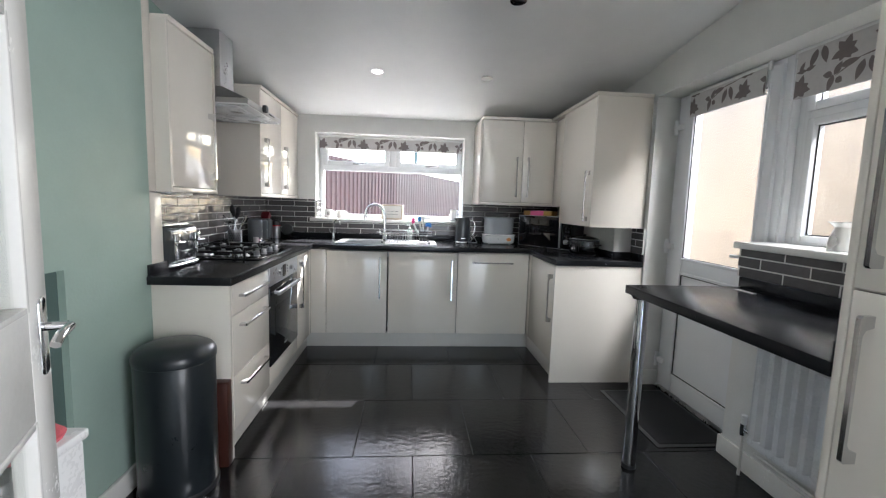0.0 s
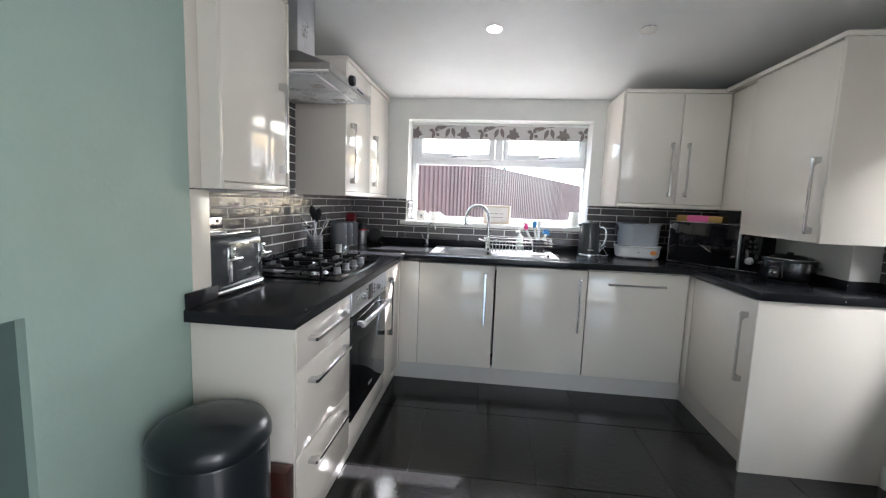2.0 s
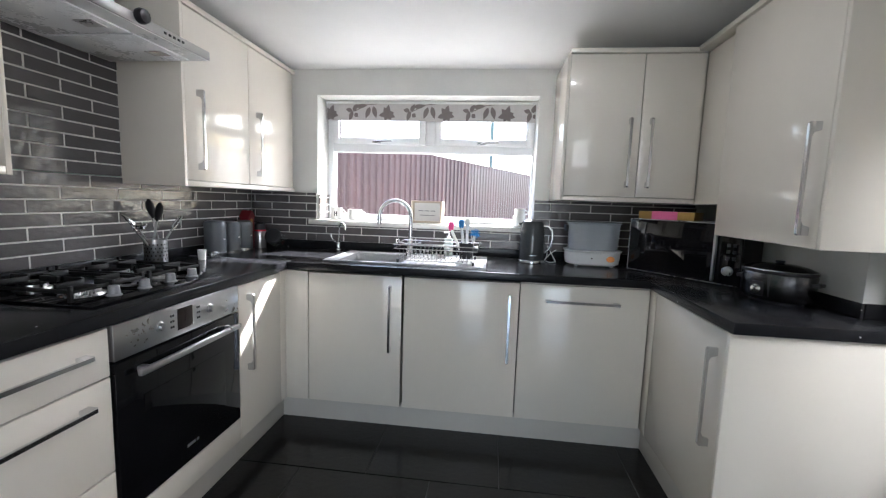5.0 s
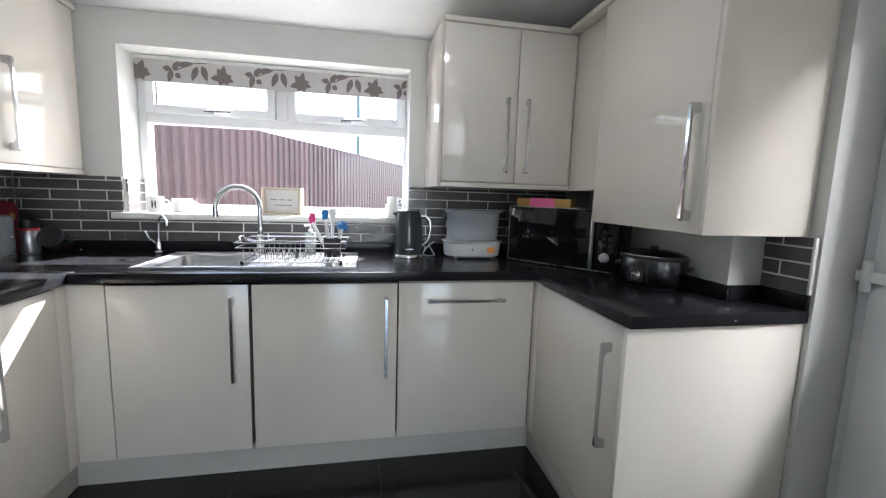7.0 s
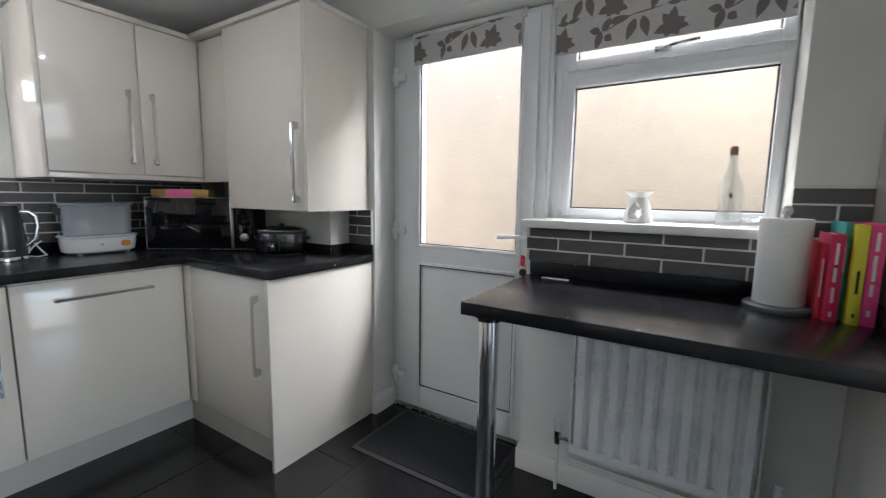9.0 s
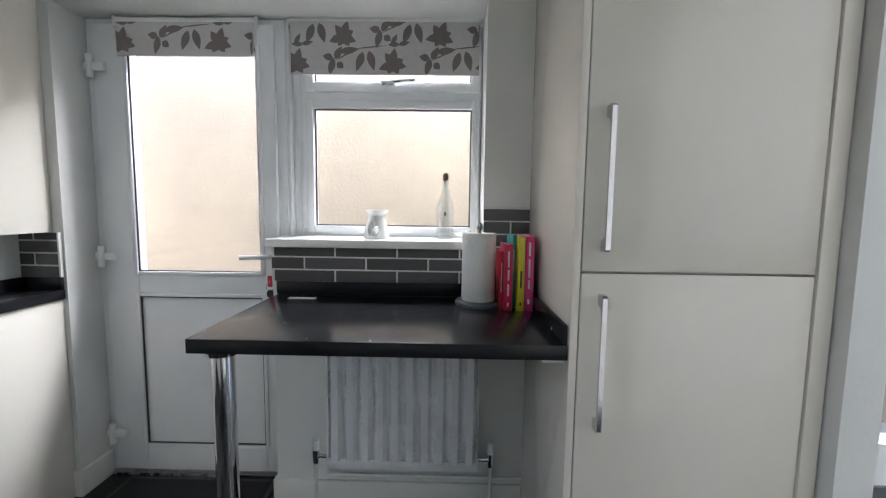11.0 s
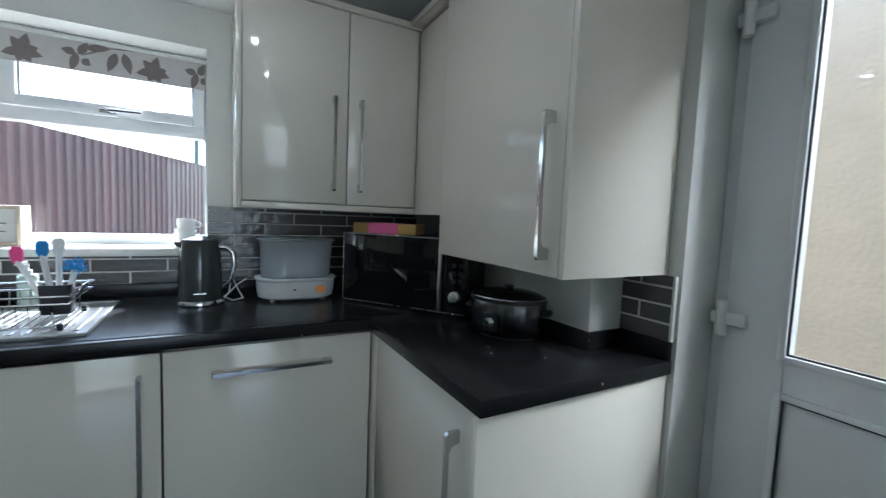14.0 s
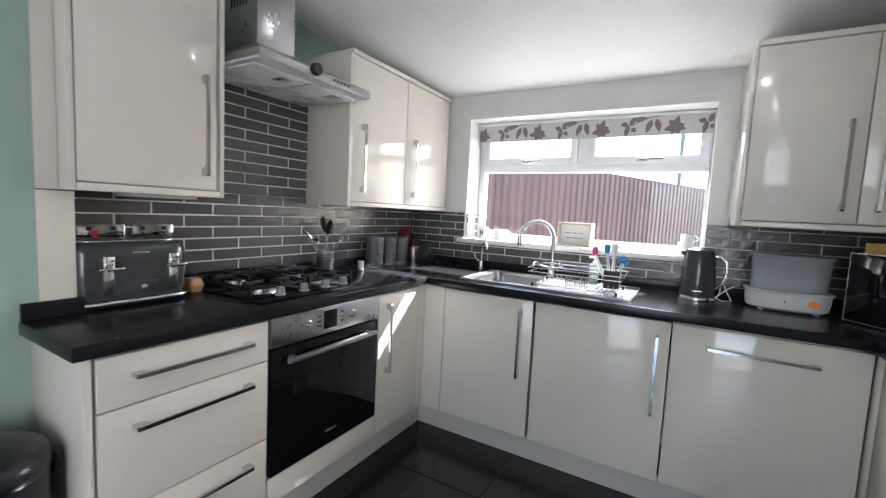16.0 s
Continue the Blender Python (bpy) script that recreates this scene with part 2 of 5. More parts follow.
def part(name, bm, material, parent, label="", local=False, smooth=True):
    """One mesh under a thing or part; world coordinates unless local."""
    root = parent
    while root.parent:
        root = root.parent
    if not local:
        bmesh.ops.translate(bm, verts=bm.verts, vec=-LOC[root])
    ob = finish(name, bm, material, smooth)
    ob.parent = parent
    return tagged(ob, label)


def solid(name, bm, material, label, category, group="", kind="", smooth=True):
    """A one-mesh thing, its origin at its base."""
    lo = [min(v.co[i] for v in bm.verts) for i in range(3)]
    hi = [max(v.co[i] for v in bm.verts) for i in range(3)]
    base = Vector(((lo[0] + hi[0]) / 2, (lo[1] + hi[1]) / 2, lo[2]))
    bmesh.ops.translate(bm, verts=bm.verts, vec=-base)
    ob = finish(name, bm, material, smooth)
    ob.location = base
    LOC[ob] = base
    return tagged(ob, label, category, group, kind)


def merge(bm, other, m=None):
    if m:
        bmesh.ops.transform(other, matrix=m, verts=other.verts)
    me = bpy.data.meshes.new("tmp")
    other.to_mesh(me)
    other.free()
    bm.from_mesh(me)
    bpy.data.meshes.remove(me)
    return bm


def box(x0, x1, y0, y1, z0, z1, bev=0.0, seg=2, into=None):
    t = bmesh.new()
    v = [t.verts.new((x, y, z)) for x in (x0, x1) for y in (y0, y1) for z in (z0, z1)]
    for f in ((0, 1, 3, 2), (4, 6, 7, 5), (0, 4, 5, 1), (2, 3, 7, 6), (0, 2, 6, 4), (1, 5, 7, 3)):
        t.faces.new([v[i] for i in f])
    if bev:
        bmesh.ops.bevel(t, geom=t.edges[:], offset=bev, segments=seg, affect="EDGES", profile=0.5)
    return merge(into, t) if into else t


def boxes(*rows, bev=0.0):
    bm = bmesh.new()
    for r in rows:
        box(*r, bev=bev, into=bm)
    return bm


def loft(loops, into=None, cap=True, closed=True):
    """Skin a list of equal loops of points."""
    t = bmesh.new()
    rings = [[t.verts.new(p) for p in lp] for lp in loops]
    n = len(rings[0])
    for a, b in zip(rings, rings[1:]):
        for i in range(n if closed else n - 1):
            j = (i + 1) % n
            t.faces.new((a[i], a[j], b[j], b[i]))
    if cap:
        t.faces.new(rings[0][::-1])
        t.faces.new(rings[-1])
    return merge(into, t) if into else t


def lathe(profile, cx=0.0, cy=0.0, seg=28, into=None, sx=1.0, sy=1.0):
    loops = [[(cx + sx * max(r, 1e-4) * math.cos(2 * math.pi * i / seg), cy + sy * max(r, 1e-4) * math.sin(2 * math.pi * i / seg), z)
              for i in range(seg)] for r, z in profile]
    return loft(loops, into)


def tube(pts, r, seg=8, into=None, loop=False):
    pts = [Vector(p) for p in pts]
    loops, n = [], len(pts)
    side = None
    for i, p in enumerate(pts):
        a = pts[i - 1] if i or loop else p
        b = pts[(i + 1) % n] if i < n - 1 or loop else p
        d = (b - a).normalized()
        if side is None:
            side = d.orthogonal().normalized()
        side = (side - d * side.dot(d)).normalized()
        up = d.cross(side)
        loops.append([p + r * (math.cos(2 * math.pi * k / seg) * side + math.sin(2 * math.pi * k / seg) * up) for k in range(seg)])
    if loop:
        loops.append(loops[0])
    return loft(loops, into, cap=not loop)


def rrect(w, d, r, z, n=5):
    """A rounded rectangle round the origin."""
    out = []
    for sx, sy, a0 in ((1, 1, 0), (-1, 1, 90), (-1, -1, 180), (1, -1, 270)):
        for k in range(n + 1):
            a = radians(a0 + 90 * k / n)
            out.append((sx * (w / 2 - r) + r * math.cos(a), sy * (d / 2 - r) + r * math.sin(a), z))
    return out


def pillow(w, d, z0, z1, r, e, into=None, n=5):
    """A rounded block: rounded corners r, softened top and bottom edges e."""
    lv = []
    for k in range(4):
        a = radians(90 * k / 3)
        lv.append((e * (1 - math.sin(a)), z0 + e * (1 - math.cos(a))))
    for k in range(4):
        a = radians(90 * k / 3)
        lv.append((e * (1 - math.cos(a)), z1 - e * (1 - math.sin(a))))
    return loft([rrect(w - 2 * i, d - 2 * i, max(r - i, 0.002), z, n) for i, z in lv], into)


def arc(c, r, a0, a1, n, axis="xz"):
    out = []
    for k in range(n + 1):
        a = radians(a0 + (a1 - a0) * k / n)
        u, w = r * math.cos(a), r * math.sin(a)
        out.append((c[0] + u, c[1], c[2] + w) if axis == "xz" else ((c[0], c[1] + u, c[2] + w) if axis == "yz" else (c[0] + u, c[1] + w, c[2])))
    return out


def bow_handle(parent, p, length, face, vertical=True):
    """A flat bow handle, its middle at p on the door's face. face: '-y', '+x' or '-x'."""
    bm = bmesh.new()
    h = length / 2
    prof = [(-h, 0.0), (-h, 0.030), (-h + 0.006, 0.036), (h - 0.006, 0.036), (h, 0.030), (h, 0.0), (h - 0.028, 0.0),
            (h - 0.034, 0.020), (h - 0.048, 0.027), (-h + 0.048, 0.027), (-h + 0.034, 0.020), (-h + 0.028, 0.0)]
    loft([[(u, w, s) for u, s in prof] for w in (-0.006, 0.006)], bm)
    rot = Matrix.Rotation(radians(90), 4, "X")
    bmesh.ops.transform(bm, matrix=rot, verts=bm.verts)
    # now the bar runs along x and stands off towards -y
    if vertical:
        bmesh.ops.transform(bm, matrix=Matrix.Rotation(radians(90), 4, "Y"), verts=bm.verts)
    turn = {"-y": 0, "+x": 90, "-x": -90}[face]
    bmesh.ops.transform(bm, matrix=Matrix.Translation(p) @ Matrix.Rotation(radians(turn), 4, "Z"), verts=bm.verts)
    return part("handle", bm, M_BOW, parent, "polished nickel bow handle")


# ================= structure =================
wall_north = solid("wall_north", boxes((-1.64, -0.855, 4.26, 4.56, -0.1, 2.5), (0.61, 2.06, 4.26, 4.56, -0.1, 2.5),
                   (-0.855, 0.61, 4.26, 4.56, -0.1, 1.07), (-0.855, 0.61, 4.26, 4.56, 1.935, 2.5)), M_WALL,
                   "off-white painted kitchen wall with a wide window", "wall", kind="structure")
wall_west = solid("wall_west", boxes((-1.64, -1.34, 2.032, 4.26, -0.1, 2.8), (-1.64, -1.10, 1.545, 2.032, -0.1, 2.8),
                  (-1.64, -1.10, 0.70, 1.545, 1.005, 2.8), (-1.64, -1.10, 0.2, 0.70, -0.1, 2.8)), M_GREEN,
                  "sage green painted wall beside the kitchen units", "wall", kind="structure")
# alcove back takes a darker green than the wall around it
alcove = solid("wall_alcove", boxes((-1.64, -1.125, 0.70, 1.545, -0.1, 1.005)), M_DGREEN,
               "dark green back of a low wall alcove", "wall", kind="structure")
wall_east = solid("wall_east", boxes((1.76, 2.06, 2.864, 4.26, -0.1, 2.6), (1.76, 2.06, 1.15, 2.864, 2.052, 2.7),
                  (1.76, 2.06, 0.2, 1.15, -0.1, 2.8), (1.76, 2.06, 1.15, 2.005, -0.1, 1.095)), M_WALL,
                  "off-white painted wall with back door and window recess", "wall", kind="structure")
# opening widened to let the rear fill lamps through
wall_south = solid("wall_south", boxes((-1.10, -0.42, 0.2, 0.3, 0, 2.7), (1.10, 1.76, 0.2, 0.3, 0, 2.7), (-0.42, 1.10, 0.2, 0.3, 2.20, 2.7)),
                   M_WALL, "off-white painted wall with an inner doorway", "wall", kind="structure")
# room behind is unseen; window openings added for the fill lamps
hall = solid("wall_hall", boxes((-1.64, -1.54, -5.6, 0.2, -0.1, 2.7), (1.96, 2.06, -5.6, -1.95, -0.1, 2.7), (1.96, 2.06, -0.15, 0.2, -0.1, 2.7),
                           (1.96, 2.06, -1.95, -0.15, -0.1, 0.2), (1.96, 2.06, -1.95, -0.15, 2.3, 2.7),
                           (-1.54, -0.4, -5.6, -5.5, -0.1, 2.7), (1.8, 1.96, -5.6, -5.5, -0.1, 2.7),
                           (-0.4, 1.8, -5.6, -5.5, -0.1, 0.2), (-0.4, 1.8, -5.6, -5.5, 2.3, 2.7)),
             M_WALL, "plain off-white walls assumed for the unseen room behind", "wall", kind="structure")
cb = bmesh.new()
loft([[(x, 4.56, CZ(4.56)), (x, 0.2, CZ(0.2)), (x, 0.2, CZ(0.2) + 0.12), (x, 4.56, CZ(4.56) + 0.12)] for x in (-1.64, 2.06)], cb)
ceiling = solid("ceiling", cb, M_CEIL, "smooth white sloping kitchen ceiling", "ceiling", kind="structure", smooth=False)
solid("ceiling", boxes((-1.64, 2.06, -5.6, 0.2, 2.595, 2.72)), M_CEIL, "white ceiling assumed for the unseen room behind", "ceiling", kind="structure")
floor = solid("floor", boxes((-1.54, 1.96, -5.5, 4.26, -0.1, -0.004)), M_FGROUT, "black square floor tiles laid half-offset", "floor", kind="structure")

# skirting boards
solid("baseboard", boxes((1.745, 1.76, 0.97, 2.02, 0, 0.10), (1.76, 1.90, 2.005, 2.02, 0, 0.10), bev=0.003), M_TRIM,
      "white painted skirting board under the breakfast bar", "baseboard", kind="structure")
solid("baseboard", boxes((1.742, 1.76, 2.846, 2.881, 0, 0.115), (1.76, 1.92, 2.846, 2.864, 0, 0.115), bev=0.003), M_TRIM,
      "white painted skirting block beside the back door", "baseboard", kind="structure")
solid("baseboard", boxes((-1.10, -1.085, 1.545, 1.99, 0, 0.10), bev=0.003), M_TRIM,
      "white painted skirting board below the green wall", "baseboard", kind="structure")

# cream filler strip that closes the recess beside the green wall
fs = thing("trim", (-1.22, 2.107, 0.9), "cream vertical filler panel between green wall and units", "trim", kind="structure")
part("lower_panel", box(-1.339, -1.098, 2.033, 2.122, 0.906, 1.284, 0.002), M_CARC, fs)
part("upper_panel", box(-1.339, -1.098, 2.033, 2.086, 1.287, CZ(2.1) - 0.002, 0.002), M_CARC, fs)


# ================= windows and doors =================
LAYER = [0]


def leaf_shape(bm, c, ang, length, width, plane):
    """A flat pointed leaf laid on a blind. plane: function (u, w) to a point."""
    pts = []
    n = 7
    for s in (1, -1):
        for k in range(n):
            f = k / n if s > 0 else 1 - k / n
            pts.append((length * f, s * width * math.sin(math.pi * f ** 0.8) / 2))
    ca, sa = math.cos(ang), math.sin(ang)
    vs = []
    LAYER[0] += 1
    for u, w in pts:
        p = plane(c[0] + u * ca - w * sa, c[1] + u * sa + w * ca, 0.00012 * (LAYER[0] % 14))
        if p is None:
            return
        vs.append(p)
    f = [bm.verts.new(p) for p in vs]
    bm.faces.new(f)


def blind(name, label, p0, along, width, top, bottom, tubeside, hang):
    """A roller blind: p0 is one upper end, along the way it runs, hang the way its front faces."""
    a, h = Vector(along), Vector(hang)
    o = Vector(p0)
    th = thing(name, (o.x, o.y, bottom), label, "blind")
    at = lambda u, z, d: o + a * u + h * d + Vector((0, 0, z - o.z))
    fb = bmesh.new()
    loft([[at(u, bottom, -0.001), at(u, bottom, 0.001), at(u, top, 0.001), at(u, top, -0.001)] for u in (0, width)], fb)
    part("fabric", fb, M_BLIND, th, smooth=False)
    part("roller", tube([at(-0.004, top + 0.008, -0.012), at(width + 0.004, top + 0.008, -0.012)], 0.016, 12), M_WPLAS, th, "white roller tube")
    part("hem_bar", tube([at(0, bottom + 0.004, -0.004), at(width, bottom + 0.004, -0.004)], 0.004, 8), M_WPLAS, th)
    for u in (-0.010, width + 0.010):
        bk = bmesh.new()
        c = at(u, top + 0.006, -0.008)
        box(c.x - 0.007, c.x + 0.007, c.y - 0.007, c.y + 0.007, c.z - 0.024, c.z + 0.022, 0.003, into=bk)
        part("bracket", bk, M_WPLAS, th)
    pr = bmesh.new()
    ht = top - bottom

    def plane(u, w, lift):
        u = min(max(u, 0.002), width - 0.002)
        w = min(max(w, bottom + 0.003), top - 0.001)
        return at(u, w, 0.0022 + lift)
    rnd = random.Random(int(width * 1000))
    rows = [(bottom + ht * 0.42, -0.10)] if ht < 0.17 else [(bottom + ht * 0.22, -0.10), (bottom + ht * 0.74, 0.10)]
    for row, u in rows:
        while u < width + 0.1:
            # a hanging pair of leaves, a ragged flower, then a dark sprig with two stems arching on
            for du, dz, ang in ((0.0, 0.045, 250), (0.025, 0.050, 285)):
                leaf_shape(pr, (u + du, row + dz), radians(ang), 0.085, 0.034, plane)
            for ang, ln in ((20, 0.050), (75, 0.066), (125, 0.055), (195, 0.062), (245, 0.045), (300, 0.048), (345, 0.060)):
                leaf_shape(pr, (u + 0.125, row - 0.004), radians(ang + rnd.uniform(-8, 8)), ln, 0.034, plane)
            for du, ang in ((0.155, 180), (0.150, 12), (0.12, 60)):
                leaf_shape(pr, (u + du, row + 0.075), radians(ang), 0.05, 0.020, plane)
            for du, dz, ang, ln in ((0.285, 0.02, 255, 0.075), (0.282, 0.02, 170, 0.045), (0.29, 0.015, 60, 0.06), (0.30, 0.0, 320, 0.035), (0.31, 0.045, 8, 0.085)):
                leaf_shape(pr, (u + du, row + dz), radians(ang), ln, 0.030, plane)
            leaf_shape(pr, (u + 0.29, row + 0.01), radians(26), 0.12, 0.006, plane)
            leaf_shape(pr, (u + 0.38, row + 0.058), radians(6), 0.14, 0.006, plane)
            u += 0.41
    tagged(part("printed_pattern", pr, M_PRINT, th, smooth=False), "mauve leaf and flower print", kind="stuff")
    return th


def sash(parent, name, x0, x1, z0, z1, w, d, plane, glass=True, label=""):
    """A frame of width w and depth d with a pane, in the plane given by a function (u, depth, z)."""
    bm = bmesh.new()

    def bar(u0, u1, a0, a1, inset=0.0):
        p, q = plane(u0, inset, a0), plane(u1, d - inset, a1)
        lo = [min(p[i], q[i]) for i in range(3)]
        hi = [max(p[i], q[i]) for i in range(3)]
        box(lo[0], hi[0], lo[1], hi[1], lo[2], hi[2], 0.004, into=bm)
    bar(x0, x0 + w, z0, z1)
    bar(x1 - w, x1, z0, z1)
    bar(x0 + w, x1 - w, z0, z0 + w, 0.001)
    bar(x0 + w, x1 - w, z1 - w, z1, 0.001)
    fr = part(name, bm, M_UPVC, parent, label)
    if glass:
        p, q = plane(x0 + w - 0.003, d * 0.5, z0 + w - 0.003), plane(x1 - w + 0.003, d * 0.5 + 0.006, z1 - w + 0.003)
        gb = box(*[c for i in range(3) for c in (min(p[i], q[i]), max(p[i], q[i]))])
        g = part("pane", gb, M_GLASS, parent if parent.parent is None else parent, smooth=False)
        g.visible_shadow = False
        gk = bmesh.new()
        for (u0, u1, a0, a1) in ((x0 + w, x0 + w + 0.006, z0 + w, z1 - w), (x1 - w - 0.006, x1 - w, z0 + w, z1 - w),
                                 (x0 + w + 0.006, x1 - w - 0.006, z0 + w, z0 + w + 0.006), (x0 + w + 0.006, x1 - w - 0.006, z1 - w - 0.006, z1 - w)):
            p, q = plane(u0, d * 0.5 - 0.004, a0), plane(u1, d * 0.5 - 0.001, a1)
            box(*[c for i in range(3) for c in (min(p[i], q[i]), max(p[i], q[i]))], into=gk)
        part("gasket", gk, M_RUBBER, fr)
    return fr


north = lambda u, d, z: (u, 4.44 + d, z)
w1 = thing("window_1", (-0.12, 4.47, 1.10), "white uPVC window over the sink, two small top lights", "window", kind="structure")
sash(w1, "window_frame", -0.853, 0.640, 1.102, 1.933, 0.042, 0.07, north, glass=False)
part("transom", box(-0.811, 0.598, 4.438, 4.51, 1.585, 1.64, 0.004), M_UPVC, w1)
part("mullion", box(-0.142, -0.078, 4.437, 4.508, 1.64, 1.89, 0.004), M_UPVC, w1)
sash(w1, "top_light", -0.812, -0.144, 1.638, 1.892, 0.045, 0.06, lambda u, d, z: (u, 4.425 + d, z))
sash(w1, "top_light", -0.076, 0.598, 1.638, 1.892, 0.045, 0.06, lambda u, d, z: (u, 4.425 + d, z))
gl = part("pane", box(-0.813, 0.600, 4.47, 4.476, 1.142, 1.588), M_GLASS, w1, smooth=False)
gl.visible_shadow = False
for cx in (-0.49, 0.25):
    hb = boxes((cx - 0.03, cx + 0.03, 4.413, 4.425, 1.648, 1.668), bev=0.004)
    tube([(cx - 0.02, 4.407, 1.658), (cx + 0.02, 4.400, 1.660), (cx + 0.115, 4.398, 1.662)], 0.0065, 8, hb)
    part("window_handle", hb, M_CHROME, w1, "chrome window latch")
# sill board, reveal lining
solid("windowsill", box(-0.905, 0.655, 4.215, 4.445, 1.070, 1.102, 0.006), M_TRIM, "white painted sill board over the sink", "windowsill", kind="structure")
blind("roller_blind", "rolled-up pale grey roller blind with mauve flowers over the sink window", (-0.845, 4.40, 1.918), (1, 0, 0), 1.448, 1.912, 1.797, 0, (0, -1, 0))

# east window
east = lambda u, d, z: (1.965 + d, u, z)
w2 = thing("window_2", (2.0, 1.57, 1.13), "white uPVC side window with a small top light", "window", kind="structure")
sash(w2, "window_frame", 1.152, 1.985, 1.128, 2.050, 0.036, 0.07, east, glass=False)
part("side_mullion", box(1.960, 2.028, 1.924, 1.952, 1.164, 2.015, 0.003), M_UPVC, w2)
part("transom", box(1.962, 2.03, 1.188, 1.949, 1.724, 1.766, 0.004), M_UPVC, w2)
sash(w2, "top_light", 1.160, 1.928, 1.762, 2.012, 0.040, 0.06, lambda u, d, z: (1.945 + d, u, z))
sash(w2, "lower_light", 1.160, 1.928, 1.142, 1.728, 0.034, 0.06, lambda u, d, z: (1.955 + d, u, z))
hb = boxes((1.925, 1.945, 1.53, 1.59, 1.783, 1.803), bev=0.004)
tube([(1.925, 1.56, 1.793), (1.912, 1.53, 1.795), (1.910, 1.44, 1.802)], 0.0065, 8, hb)
part("window_handle", hb, M_CHROME, w2, "chrome window latch")
solid("windowsill", box(1.722, 1.968, 1.155, 2.022, 1.097, 1.130, 0.006), M_TRIM, "white painted sill board of the side window", "windowsill", kind="structure")
blind("roller_blind", "half-lowered pale grey roller blind with mauve leaves at the side window", (1.912, 1.972, 2.04), (0, -1, 0), 0.802, 2.038, 1.822, 0, (-1, 0, 0))

# back door
d1 = thing("door_1", (1.95, 2.42, 0.0), "white uPVC half-glazed back door, closed", "door", kind="structure")
sash(d1, "door_frame", 2.0, 2.862, 0.012, 2.050, 0.045, 0.08, lambda u, d, z: (1.925 + d, u, z), glass=False)
part("mullion_post", box(1.93, 2.01, 1.985, 1.999, 1.13, 2.04, 0.003), M_UPVC, d1)
part("threshold", box(1.90, 2.06, 2.005, 2.860, -0.003, 0.012, 0.003), M_NICKEL, d1)
lb = boxes((1.905, 1.965, 2.042, 2.115, 0.03, 2.02), (1.905, 1.965, 2.675, 2.820, 0.03, 2.02), (1.906, 1.964, 2.115, 2.675, 0.03, 0.15),
           (1.906, 1.964, 2.115, 2.675, 0.855, 0.958), (1.906, 1.964, 2.115, 2.675, 1.93, 2.02), bev=0.003)
part("door_leaf", lb, M_UPVC, d1)
for z0, z1 in ((0.15, 0.855), (0.958, 1.93)):
    part("glazing_bead", boxes((1.898, 1.91, 2.100, 2.118, z0 - 0.01, z1 + 0.01), (1.898, 1.91, 2.672, 2.690, z0 - 0.01, z1 + 0.01),
                               (1.899, 1.91, 2.118, 2.672, z0 - 0.012, z0 + 0.006), (1.899, 1.91, 2.118, 2.672, z1 - 0.006, z1 + 0.012), bev=0.004), M_UPVC, d1)
    part("seal", boxes((1.907, 1.912, 2.118, 2.123, z0 + 0.006, z1 - 0.006), (1.907, 1.912, 2.667, 2.672, z0 + 0.006, z1 - 0.006),
                       (1.907, 1.912, 2.123, 2.667, z0 + 0.006, z0 + 0.011), (1.907, 1.912, 2.123, 2.667, z1 - 0.011, z1 - 0.006)), M_RUBBER, d1)
part("door_panel", box(1.916, 1.95, 2.11, 2.68, 0.145, 0.86), M_UPVC, d1)
gl = part("pane", box(1.93, 1.936, 2.11, 2.68, 0.955, 1.935), M_GLASS, d1, smooth=False)
gl.visible_shadow = False
for z in (0.21, 1.03, 1.84):
    hg = boxes((1.882, 1.906, 2.760, 2.850, z - 0.019, z + 0.018), bev=0.006)
    tube([(1.886, 2.820, z - 0.048), (1.886, 2.820, z + 0.048)], 0.014, 12, hg)
    part("hinge", hg, M_WPLAS, d1, "white butt hinge")
part("door_handle_plate", box(1.895, 1.906, 2.058, 2.088, 0.87, 1.10, 0.005), M_WPLAS, d1)
hl = tube([(1.895, 2.073, 1.04), (1.862, 2.073, 1.04), (1.856, 2.085, 1.04), (1.855, 2.19, 1.036)], 0.010, 10)
part("door_handle", hl, M_WPLAS, d1, "white lever handle")
blind("roller_blind", "short rolled-up grey flowered blind on the back door", (1.893, 2.705, 2.04), (0, -1, 0), 0.585, 2.024, 1.886, 0, (-1, 0, 0))

# bunch of keys
ky = thing("key_bunch", (1.88, 2.073, 0.80), "small bunch of keys with a red tag hanging in the lock", "keys")
part("key", boxes((1.876, 1.896, 2.0715, 2.0745, 0.925, 0.937)), M_NICKEL, ky)
part("ring", tube(arc((1.884, 2.073, 0.905), 0.017, 0, 340, 16, "yz"), 0.0015, 6, loop=True), M_NICKEL, ky)
part("tag", box(1.881, 1.886, 2.062, 2.083, 0.905, 0.955, 0.003), M_RED, ky, "red key tag")
part("fob", lathe([(0.0, -0.003), (0.018, -0.003), (0.018, 0.003), (0.0, 0.003)], seg=20), M_BLACK, ky, local=True).matrix_basis = Matrix.Translation((0, -0.005, 0.075)) @ Matrix.Rotation(radians(90), 4, "Y")
part("key", box(1.882, 1.885, 2.065, 2.075, 0.815, 0.885, 0.001), M_NICKEL, ky)

